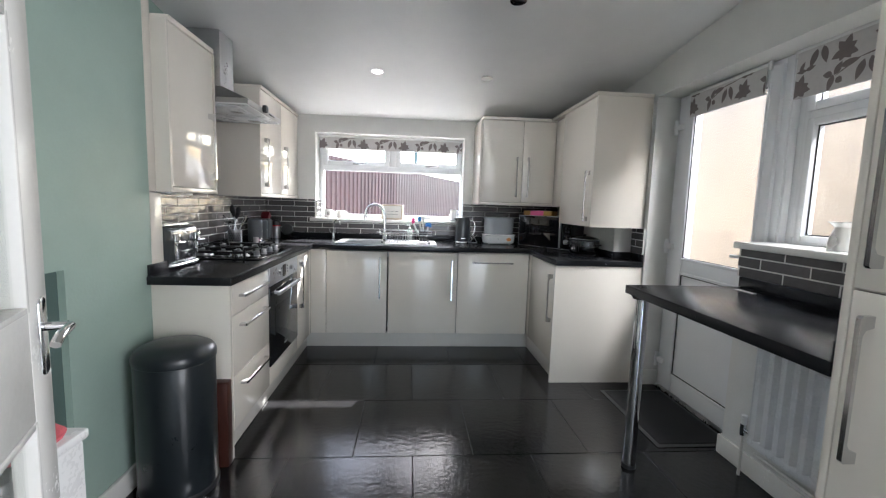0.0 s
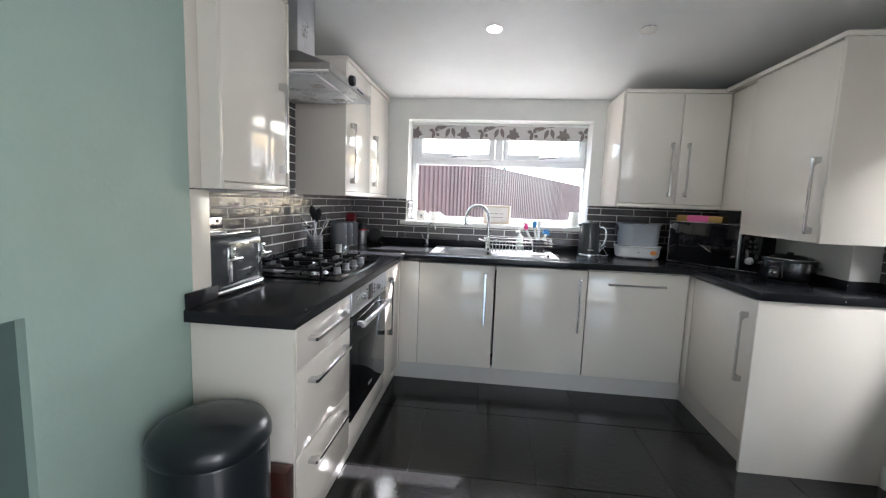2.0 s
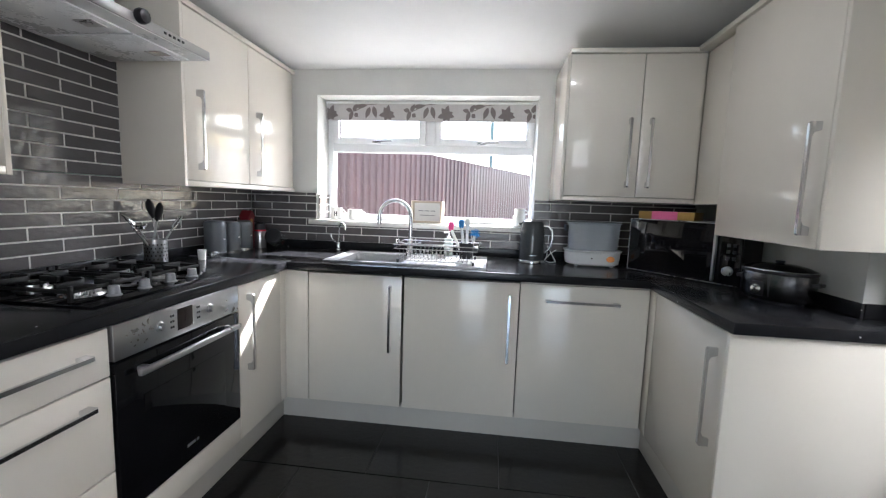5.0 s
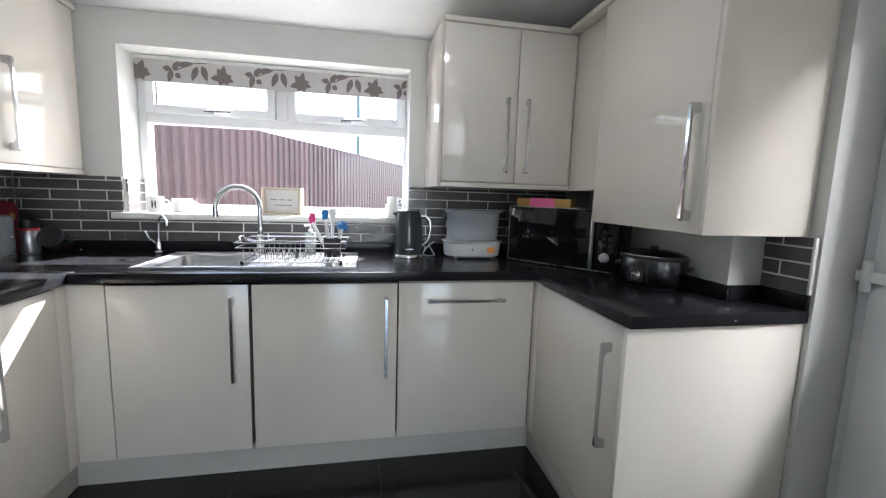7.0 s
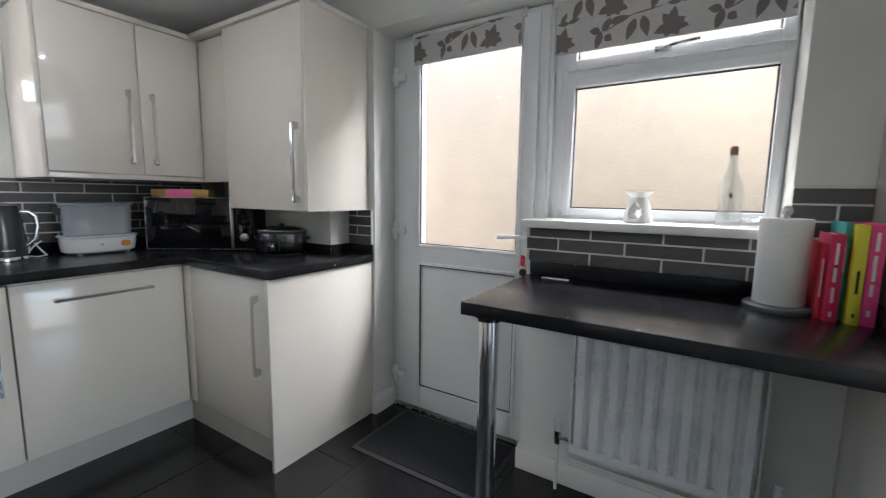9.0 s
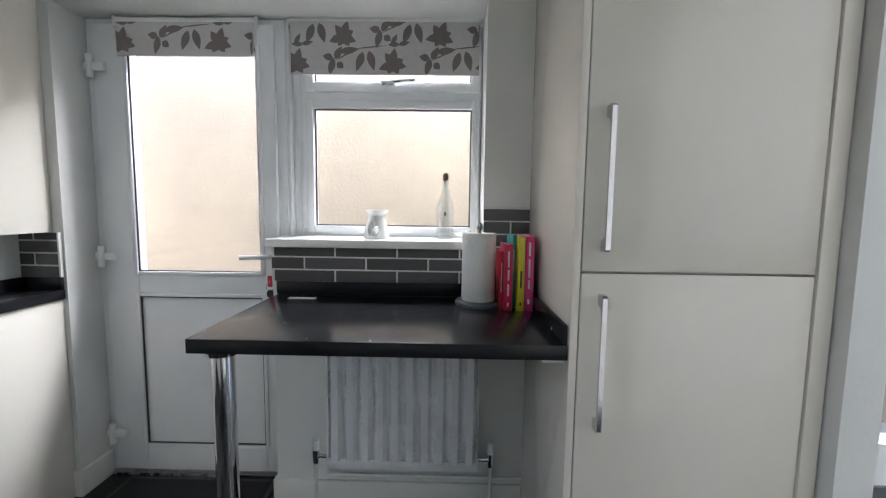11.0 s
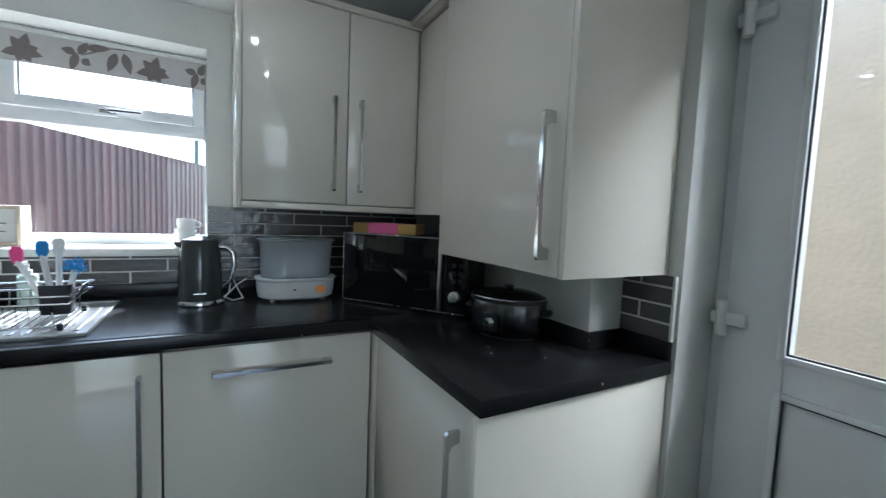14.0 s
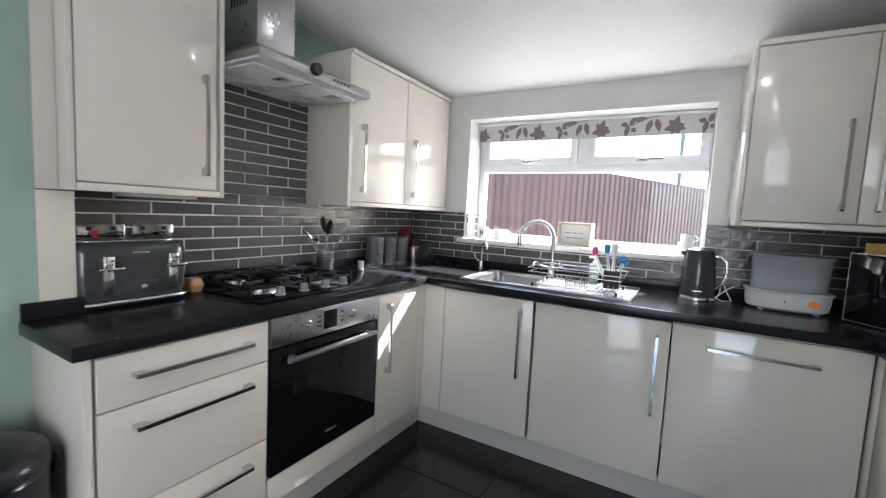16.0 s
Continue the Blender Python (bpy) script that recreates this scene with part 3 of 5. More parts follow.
# ================= fitted units =================
def door_front(parent, name, u0, u1, z0, z1, face, at, label=""):
    """A slab door 19 mm thick whose outer face lies at `at`."""
    g = 0.0015
    if face == "-y":
        bm = box(u0 + g, u1 - g, at, at + 0.019, z0 + g, z1 - g, 0.002)
    elif face == "+x":
        bm = box(at - 0.019, at, u0 + g, u1 - g, z0 + g, z1 - g, 0.002)
    else:
        bm = box(at, at + 0.019, u0 + g, u1 - g, z0 + g, z1 - g, 0.002)
    return part(name, bm, M_UNIT, parent, label)


BASE_TOP, KICK = 0.864, 0.135
# west run, front face at x = -0.755
FX = -0.752
u = thing("drawer_unit", (-1.05, 2.30, 0), "cream gloss base unit with three drawers", "cabinet", "base units")
part("body", box(-1.33, FX - 0.021, 2.034, 2.552, KICK, BASE_TOP), M_CARC, u)
for z0, z1 in ((0.708, 0.855), (0.410, 0.706), (KICK, 0.408)):
    d = door_front(u, "drawer", 2.040, 2.552, z0, z1, "+x", FX)
    bow_handle(d, (FX, 2.30, z1 - 0.062), 0.36, "+x", False)
part("end_panel", box(-1.097, FX, 2.012, 2.032, 0.0, BASE_TOP, 0.001), M_UNIT, u, "plain cream end panel")

u = thing("oven_housing", (-1.05, 2.865, 0), "cream base unit that houses the oven", "cabinet", "base units")
part("body", boxes((-1.33, FX - 0.021, 2.556, 2.568, KICK, BASE_TOP), (-1.33, FX - 0.021, 3.164, 3.178, KICK, BASE_TOP), (-1.33, FX - 0.021, 2.568, 3.164, KICK, 0.236)), M_CARC, u)
door_front(u, "lower_panel", 2.556, 3.178, KICK, 0.240, "+x", FX)

ov = thing("oven", (-1.0, 2.865, 0.24), "stainless steel built-in oven with black glass door", "oven")
part("casing", box(-1.28, FX - 0.022, 2.572, 3.160, 0.245, 0.855), M_BLACK, ov)
cpn = part("control_panel", box(FX - 0.020, FX + 0.004, 2.562, 3.172, 0.745, 0.858, 0.003), M_STEEL, ov, "brushed steel control panel")
odr = part("oven_door", box(FX - 0.020, FX + 0.004, 2.562, 3.172, 0.245, 0.738, 0.004), M_BGLASS, ov, "black glass door")
part("inner_window", box(FX + 0.004, FX + 0.0055, 2.66, 3.07, 0.34, 0.60, 0.0005), M_BGLASS, odr)
ohb = box(FX + 0.030, FX + 0.050, 2.61, 3.125, 0.684, 0.706, 0.006)
for y in (2.65, 3.085):
    box(FX + 0.003, FX + 0.032, y - 0.012, y + 0.012, 0.686, 0.704, 0.003, into=ohb)
part("oven_handle", ohb, M_STEEL, odr, "steel bar handle")
part("display", box(FX + 0.003, FX + 0.0055, 2.815, 2.89, 0.765, 0.842, 0.001), M_DISPLAY, cpn, "black clock display")
for y in (2.735, 2.985):
    k = lathe([(0.0, 0.0), (0.018, 0.0), (0.018, 0.003), (0.014, 0.006), (0.013, 0.018), (0.0, 0.020)], seg=24)
    bmesh.ops.transform(k, matrix=Matrix.Translation((FX + 0.004, y, 0.803)) @ Matrix.Rotation(radians(90), 4, "Y"), verts=k.verts)
    part("knob", k, M_STEEL, cpn, "round steel knob")
for y in (2.785, 2.795, 2.915, 2.925):
    for z in (0.785, 0.805, 0.825):
        part("button", box(FX + 0.003, FX + 0.007, y - 0.003, y + 0.003, z - 0.004, z + 0.004, 0.001), M_BLACK, cpn)
part("brand_plate", box(FX + 0.004, FX + 0.0052, 2.84, 2.90, 0.305, 0.315), M_NICKEL, odr)

u = thing("base_cabinet", (-1.05, 3.38, 0), "cream gloss corner base unit with narrow door", "cabinet", "base units")
part("body", box(-1.33, FX - 0.021, 3.182, 3.64, KICK, BASE_TOP), M_CARC, u)
d = door_front(u, "door", 3.180, 3.545, KICK, 0.855, "+x", FX)
bow_handle(d, (FX, 3.245, 0.625), 0.36, "+x")
# north run, front face at y = 3.602
FY = 3.602
u = thing("base_cabinet", (-0.40, 3.90, 0), "cream gloss base unit under the sink, corner side", "cabinet", "base units")
part("body", box(-0.73, -0.112, FY + 0.021, 4.25, KICK, 0.72), M_CARC, u)
d = door_front(u, "door", -0.622, -0.107, KICK, 0.855, "-y", FY)
bow_handle(d, (-0.168, FY, 0.625), 0.36, "-y")
u = thing("base_cabinet", (0.20, 3.90, 0), "cream gloss single door base unit beside the sink", "cabinet", "base units")
part("body", box(-0.092, 0.498, FY + 0.021, 4.25, KICK, 0.72), M_CARC, u)
d = door_front(u, "door", -0.097, 0.502, KICK, 0.855, "-y", FY)
bow_handle(d, (0.452, FY, 0.615), 0.36, "-y")
u = thing("dishwasher", (0.80, 3.90, 0), "integrated dishwasher behind a cream gloss door", "dishwasher")
part("body", box(0.508, 1.10, FY + 0.021, 4.2, KICK, BASE_TOP), M_CARC, u)
d = door_front(u, "door", 0.505, 1.134, KICK, 0.855, "-y", FY)
bow_handle(d, (0.81, FY, 0.775), 0.36, "-y", False)
# east run, front face at x = 1.14
EX = 1.138
u = thing("base_cabinet", (1.45, 3.25, 0), "cream gloss base unit with full-height end panel", "cabinet", "base units")
part("body", box(EX + 0.021, 1.755, 2.902, 3.62, KICK, BASE_TOP), M_CARC, u)
d = door_front(u, "door", 2.902, 3.54, KICK, 0.855, "-x", EX)
bow_handle(d, (EX, 2.985, 0.605), 0.36, "-x")
part("end_panel", box(1.118, 1.758, 2.882, 2.900, 0.0, BASE_TOP, 0.001), M_UNIT, u, "plain cream end panel")
# corner posts
solid("corner_post", boxes((-0.771, FX, 3.548, FY + 0.019, KICK, 0.857), (FX, -0.625, FY, FY + 0.019, KICK, 0.857), bev=0.001), M_UNIT,
      "cream corner post between base units", "corner post", "corner posts")
solid("corner_post", boxes((EX, EX + 0.019, 3.543, FY + 0.019, KICK, 0.857), bev=0.001), M_UNIT,
      "cream corner post between base units", "corner post", "corner posts")
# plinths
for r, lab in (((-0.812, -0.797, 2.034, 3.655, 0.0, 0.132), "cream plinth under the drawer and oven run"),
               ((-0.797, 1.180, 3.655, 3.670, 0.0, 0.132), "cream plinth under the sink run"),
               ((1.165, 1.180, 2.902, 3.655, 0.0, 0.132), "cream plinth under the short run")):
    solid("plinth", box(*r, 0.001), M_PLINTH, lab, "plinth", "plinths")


# worktops: post-formed front edge
wt = thing("worktop", (0, 4.0, 0.865), "black speckled laminate worktop round three walls", "worktop")
part("west_run", box(-1.34, -0.733, 1.988, 3.615, 0.865, 0.905, 0.004), M_TOP, wt)
nb = boxes((-1.34, -0.515, 3.617, 4.258, 0.865, 0.905), (-0.515, -0.125, 3.617, 3.700, 0.865, 0.905), (-0.515, -0.125, 4.085, 4.258, 0.865, 0.905),
           (-0.125, 1.76, 3.617, 4.258, 0.865, 0.905))
box(-0.733, 1.125, 3.583, 3.6172, 0.865, 0.905, 0.004, into=nb)
part("north_run", nb, M_TOP, wt)
part("east_run", box(1.118, 1.759, 2.872, 3.615, 0.865, 0.905, 0.004), M_TOP, wt)
part("joint_strip", boxes((-1.33, -0.731, 3.6130, 3.6185, 0.866, 0.9065)), M_STEEL, wt, "steel joint strip at the corner")
part("joint_strip", boxes((-0.752, -0.728, 3.596, 3.622, 0.863, 0.9068), bev=0.001), M_STEEL, wt, "steel corner cap")
up = thing("upstand", (0, 4.24, 0.905), "black laminate upstand along the worktop", "upstand")
part("west_strip", boxes((-1.33, -1.318, 2.124, 4.245, 0.9055, 0.957), bev=0.002), M_TOP, up)
part("end_strip", boxes((-1.097, -1.084, 1.990, 2.136, 0.9055, 0.957), bev=0.002), M_TOP, up)
part("north_strip", boxes((-1.316, 1.60, 4.236, 4.25, 0.9055, 0.957), bev=0.002), M_TOP, up)
part("east_strip", boxes((1.598, 1.610, 3.028, 4.234, 0.9055, 0.957), (1.612, 1.744, 3.028, 3.040, 0.9055, 0.957), (1.744, 1.757, 2.874, 3.040, 0.9055, 0.957), bev=0.002), M_TOP, up)
solid("pipe_boxing", box(1.612, 1.76, 3.043, 3.85, 0.906, 2.05, 0.002), M_WALL, "white boxed-in pipes in the corner", "boxing", kind="structure")


# wall units
def wall_cabinet(label, x0, x1, y0, y1, z0, z1, face, doors, loc, frame=True):
    u = thing("wall_cabinet", loc, label, "cabinet", "wall units")
    part("body", box(x0, x1, y0, y1, z0 + 0.026, z1 - 0.026, 0.001), M_CARC, u)
    e = 0.024
    if face == "+x":
        part("light_pelmet", box(x0, x1 + e, y0, y1, z0, z0 + 0.024, 0.002), M_UNIT, u)
        part("cornice", box(x0, x1 + e + 0.004, y0 - 0.003, y1, z1 - 0.024, z1, 0.002), M_UNIT, u)
        if frame:
            part("side_panel", box(x0, x1 + e, y0 - 0.018, y0 - 0.001, z0, z1 - 0.025, 0.001), M_UNIT, u)
    elif face == "-y":
        part("light_pelmet", box(x0, x1, y0 - e, y1, z0, z0 + 0.024, 0.002), M_UNIT, u)
        part("cornice", box(x0 - 0.003, x1, y0 - e - 0.004, y1, z1 - 0.024, z1, 0.002), M_UNIT, u)
        part("side_panel", box(x0 - 0.018, x0 - 0.001, y0 - e, y1, z0, z1 - 0.025, 0.001), M_UNIT, u)
    for a, b, hu in doors:
        at = {"+x": x1 + 0.021, "-y": y0 - 0.021, "-x": x0 - 0.021}[face]
        d = door_front(u, "door", a, b, z0 + 0.027, z1 - 0.027, face, at)
        zc = z0 + 0.257
        p = (hu, at, zc) if face == "-y" else (at, hu, zc)
        bow_handle(d, p, 0.36, face)
    return u


u = wall_cabinet("cream gloss wall unit above the toaster", -1.335, -1.056, 2.105, 2.540, 1.288, 2.085, "+x", [(2.107, 2.530, 2.478)], (-1.2, 2.32, 1.288))
part("side_panel", box(-1.335, -1.032, 2.541, 2.556, 1.288, 2.06, 0.001), M_UNIT, u)
part("underlight", boxes((-1.29, -1.15, 2.30, 2.52, 1.276, 1.288), bev=0.003), M_WPLAS, u, "slim white under-unit lamp")
u = wall_cabinet("cream gloss double wall unit in the corner beside the hood", -1.335, -1.041, 3.235, 4.256, 1.285, 2.088, "+x", [(3.237, 3.722, 3.315), (3.724, 4.235, 3.80)], (-1.2, 3.75, 1.285))
u = wall_cabinet("cream gloss double wall unit beside the window", 0.722, 1.425, 3.866, 4.256, 1.283, 2.075, "-y", [(0.722, 1.098, 1.043), (1.100, 1.398, 1.148)], (1.07, 4.05, 1.283))
u = thing("wall_cabinet", (1.55, 3.22, 1.142), "tall cream gloss boiler cupboard with one door", "cabinet", "wall units")
part("body", boxes((1.38, 1.757, 2.925, 3.533, 1.144, 2.055), (1.425, 1.757, 3.533, 3.845, 1.29, 2.055)), M_CARC, u)
part("side_panel", box(1.357, 1.757, 2.905, 2.923, 1.142, 2.055, 0.001), M_UNIT, u, "plain cream end panel")
d = door_front(u, "door", 2.925, 3.532, 1.142, 2.05, "-x", 1.358)
bow_handle(d, (1.358, 2.967, 1.363), 0.36, "-x")
part("filler", box(1.40, 1.42, 3.535, 3.845, 1.288, 2.05, 0.001), M_UNIT, u)
part("cornice", box(1.350, 1.757, 2.900, 3.845, 2.056, 2.080, 0.002), M_UNIT, u)
part("filler_pelmet", box(1.396, 1.42, 3.535, 3.84, 1.283, 1.288), M_UNIT, u)

# tall larder unit
u = thing("tall_cabinet", (1.45, 0.65, 0), "tall cream gloss larder unit with two doors", "cabinet", "tall units")
part("body", box(1.172, 1.757, 0.352, 0.945, KICK, 2.30), M_CARC, u)
part("side_panel", box(1.150, 1.757, 0.947, 0.967, 0.0, 2.31, 0.001), M_UNIT, u, "tall cream gloss side panel")
d = door_front(u, "lower_door", 0.352, 0.945, KICK, 1.098, "-x", 1.150)
bow_handle(d, (1.150, 0.893, 0.865), 0.36, "-x")
d = door_front(u, "upper_door", 0.352, 0.945, 1.101, 2.30, "-x", 1.150)
bow_handle(d, (1.150, 0.893, 1.335), 0.36, "-x")
part("end_filler", box(1.144, 1.757, 0.305, 0.350, 0.0, 2.31, 0.001), M_UNIT, u, "cream end filler")
part("plinth", box(1.20, 1.215, 0.352, 0.945, 0, 0.132), M_CARC, u)

# breakfast bar
u = thing("breakfast_bar", (1.45, 1.47, 0), "black speckled laminate breakfast bar on one chrome leg", "table")
part("tabletop", box(1.148, 1.757, 0.970, 1.980, 0.865, 0.905, 0.002), M_TOP, u)
part("upstand", boxes((1.743, 1.757, 0.985, 1.985, 0.9055, 0.957), bev=0.002), M_TOP, u)
part("upstand", boxes((1.160, 1.7425, 0.970, 0.983, 0.9055, 0.957), bev=0.002), M_TOP, u)
lg = part("leg", lathe([(0.03, 0.012), (0.03, 0.852)], 1.195, 1.905, 32), M_CHROME, u, "polished chrome post leg")
part("foot", lathe([(0.0, 0.0), (0.034, 0.0), (0.034, 0.014), (0.031, 0.020), (0.0, 0.021)], 1.195, 1.905, 32), M_BLACK, lg)
part("mounting_plate", lathe([(0.0, 0.850), (0.045, 0.852), (0.05, 0.864), (0.0, 0.8645)], 1.195, 1.905, 32), M_CHROME, lg)
part("bracket", boxes((1.175, 1.20, 0.971, 1.03, 0.850, 0.8645)), M_NICKEL, u)

# radiator
u = thing("radiator", (1.70, 1.48, 0.19), "white steel panel radiator under the breakfast bar", "radiator")
rb = bmesh.new()
prof = []
n = 10
pitch = 0.60 / n
for k in range(n):
    y0 = 1.185 + k * pitch
    prof += [(1.695, y0 + 0.004), (1.672, y0 + 0.017), (1.672, y0 + pitch - 0.017), (1.695, y0 + pitch - 0.004)]
loft([[(x, yy, z) for x, yy in prof] + [(1.702, 1.785, z), (1.702, 1.185, z)] for z in (0.235, 0.685)], rb)
part("panel", rb, M_RAD, u)
part("rim", boxes((1.683, 1.702, 1.178, 1.792, 0.195, 0.236), (1.683, 1.702, 1.178, 1.792, 0.684, 0.722), (1.684, 1.702, 1.178, 1.186, 0.236, 0.684), (1.684, 1.702, 1.784, 1.792, 0.236, 0.684), bev=0.005), M_RAD, u)
part("side_cover", box(1.690, 1.748, 1.788, 1.796, 0.22, 0.70, 0.002), M_RAD, u)
for y in (1.30, 1.64):
    part("wall_bracket", box(1.702, 1.76, y, y + 0.03, 0.25, 0.68), M_RAD, u)
for y, s in ((1.845, -1), (1.125, 1)):
    vb = lathe([(0.0, 0.205), (0.012, 0.205), (0.014, 0.225), (0.014, 0.262), (0.0, 0.262)], 1.71, y, 16)
    tube([(1.71, y, 0.235), (1.71, y + s * 0.055, 0.235)], 0.009, 10, vb)
    vv = part("valve", vb, M_CHROME, u, "chrome radiator valve")
    part("valve_cap", lathe([(0.0, 0.262), (0.014, 0.262), (0.013, 0.305), (0.0, 0.308)], 1.71, y, 16), M_WPLAS, vv)
    part("pipe", tube([(1.71, y, 0.0), (1.71, y, 0.207)], 0.0075, 10), M_TRIM, u)
part("pipe", tube([(1.738, 0.98, 0.135), (1.738, 1.80, 0.135)], 0.0075, 10), M_TRIM, u)
u.location.y -= 0.022


# ================= hob, hood, sink =================
hb = thing("gas_hob", (-1.075, 2.92, 0.905), "black glass gas hob with four burners", "hob")
part("glass_top", box(-1.31, -0.815, 2.620, 3.215, 0.9055, 0.914, 0.003), M_BGLASS, hb)
BURN = ((-1.20, 2.77, 0.040), (-1.19, 3.07, 0.050), (-0.985, 2.745, 0.050), (-0.985, 3.065, 0.036))
for bx_, by_, r in BURN:
    b = part("burner", lathe([(0.0, 0.914), (r + 0.012, 0.914), (r + 0.010, 0.920), (r, 0.922), (r, 0.932), (0.0, 0.932)], bx_, by_, 28), M_NICKEL, hb, "steel burner ring")
    part("burner_cap", lathe([(0.0, 0.932), (r - 0.006, 0.932), (r - 0.004, 0.936), (r - 0.010, 0.941), (0.0, 0.942)], bx_, by_, 28), M_IRON, b)
for y0, y1 in ((2.635, 2.905), (2.925, 3.195)):
    gb = bmesh.new()
    x0, x1, z = -1.295, -0.905, 0.953
    w = 0.006
    for yy in (y0, y1 - 2 * w):
        box(x0, x1, yy, yy + 2 * w, z - 0.012, z, 0.003, into=gb)
    for xx in (x0, x1 - 2 * w):
        box(xx, xx + 2 * w, y0 + 2 * w, y1 - 2 * w, z - 0.012, z, 0.003, into=gb)
    ym = (y0 + y1) / 2
    for xx in (-1.19, -0.985):
        for s in (1, -1):
            box(xx - w, xx + w, ym + (0.022 if s > 0 else -0.11), ym + (0.11 if s > 0 else -0.022), z - 0.010, z + 0.010, 0.003, into=gb)
            box(xx + (0.022 if s > 0 else -0.09), xx + (0.09 if s > 0 else -0.022), ym - w, ym + w, z - 0.010, z + 0.010, 0.003, into=gb)
    for xx in (x0, x1 - 2 * w):
        for yy in (y0, y1 - 2 * w):
            box(xx, xx + 2 * w, yy, yy + 2 * w, 0.914, z + 0.012, 0.002, into=gb)
    part("pan_support", gb, M_IRON, hb, "black cast iron pan support")
hb.location += Vector((0.015, -0.065, 0))
for y in (2.755, 2.875, 2.995, 3.11):
    part("knob", lathe([(0.0, 0.914), (0.022, 0.914), (0.022, 0.917), (0.0175, 0.920), (0.016, 0.945), (0.014, 0.947), (0.0, 0.947)], -0.880, y, 20), M_KNOB, hb, "matt grey control knob")

hd = thing("cooker_hood", (-1.1, 2.88, 1.79), "stainless steel chimney cooker hood", "cooker hood")
HX0, HX1, HY0, HY1 = -1.338, -0.868, 2.582, 3.192
cb = bmesh.new()
loft([[(HX0, HY0, 1.815), (HX1, HY0, 1.815), (HX1, HY1, 1.815), (HX0, HY1, 1.815)],
      [(HX0, HY0, 1.842), (HX1, HY0, 1.842), (HX1, HY1, 1.842), (HX0, HY1, 1.842)],
      [(HX0, 2.713, 1.935), (-1.065, 2.713, 1.935), (-1.065, 2.915, 1.935), (HX0, 2.915, 1.935)]], cb)
part("canopy", cb, M_HOOD, hd, "brushed steel canopy", smooth=False)
part("chimney", boxes((HX0, -1.072, 2.720, 2.908, 1.936, CZ(2.94) - 0.004), bev=0.001), M_STEEL, hd, "brushed steel chimney duct")
part("vent_slots", boxes(*[(-1.25 + 0.02 * k, -1.24 + 0.02 * k, 2.718, 2.7205, 2.10, 2.16) for k in range(6)]), M_BLACK, hd)
part("underside", boxes((HX0, HX1 - 0.004, HY0 + 0.004, HY1 - 0.004, 1.806, 1.816)), M_WPLAS, hd, "pale underside panel")
for y0, y1 in ((HY0 + 0.03, 2.88), (2.892, HY1 - 0.03)):
    fl = part("grease_filter", box(HX0 + 0.04, HX1 - 0.07, y0, y1, 1.800, 1.806, 0.002), M_RAD, hd, "pale mesh grease filter")
    part("latch", box(HX1 - 0.17, HX1 - 0.10, (y0 + y1) / 2 + 0.02, (y0 + y1) / 2 + 0.075, 1.797, 1.801, 0.001), M_NICKEL, fl)
part("front_strip", box(HX1 - 0.002, HX1 + 0.004, HY0, HY1, 1.808, 1.842, 0.002), M_HOOD, hd)
for k in range(5):
    part("button", box(HX1 + 0.003, HX1 + 0.007, 2.945 + k * 0.022, 2.957 + k * 0.022, 1.822, 1.831, 0.002), M_BLACK, hd)
kb = lathe([(0.0, 0), (0.024, 0), (0.026, 0.010), (0.022, 0.024), (0.0, 0.027)], seg=20)
bmesh.ops.transform(kb, matrix=Matrix.Translation((HX1 + 0.004, 2.84, 1.838)) @ Matrix.Rotation(radians(90), 4, "Y"), verts=kb.verts)
solid("kitchen_timer", kb, M_BLACK, "small round black timer stuck on the cooker hood", "timer")

# sink
sk = thing("sink", (-0.1, 3.88, 0.905), "inset stainless steel sink with one bowl and drainer", "sink")
sb = boxes((-0.57, -0.50, 3.668, 4.125, 0.9055, 0.911), (-0.14, 0.325, 3.668, 4.125, 0.9055, 0.911), (-0.50, -0.14, 3.668, 3.715, 0.9055, 0.911),
           (-0.50, -0.14, 4.07, 4.125, 0.9055, 0.911))
part("rim", sb, M_STEEL, sk)
bb = bmesh.new()
loft([[(x - 0.32, y + 3.8925, z) for x, y, z in rrect(w, d, 0.05, zz)] for w, d, zz in ((0.37, 0.365, 0.910), (0.36, 0.355, 0.900), (0.335, 0.33, 0.76), (0.28, 0.27, 0.735), (0.05, 0.05, 0.732))], bb, cap=True)
for f in [f for f in bb.faces if len(f.verts) > 4 and abs(f.calc_center_median().z - 0.910) < 0.001]:
    bb.faces.remove(f)
part("bowl", bb, M_STEEL, sk)
part("drainer_ribs", boxes(*[(-0.10 + 0.035 * k, -0.088 + 0.035 * k, 3.71, 4.07, 0.911, 0.9135) for k in range(12)], bev=0.001), M_STEEL, sk)
part("edge_bead", tube([(-0.568, 3.670, 0.911), (0.323, 3.670, 0.911), (0.323, 4.123, 0.911), (-0.568, 4.123, 0.911)], 0.004, 8, loop=True), M_STEEL, sk)
part("plug_waste", lathe([(0, 0.733), (0.04, 0.733), (0.042, 0.737), (0.02, 0.739), (0, 0.736)], -0.32, 3.89), M_CHROME, sk)

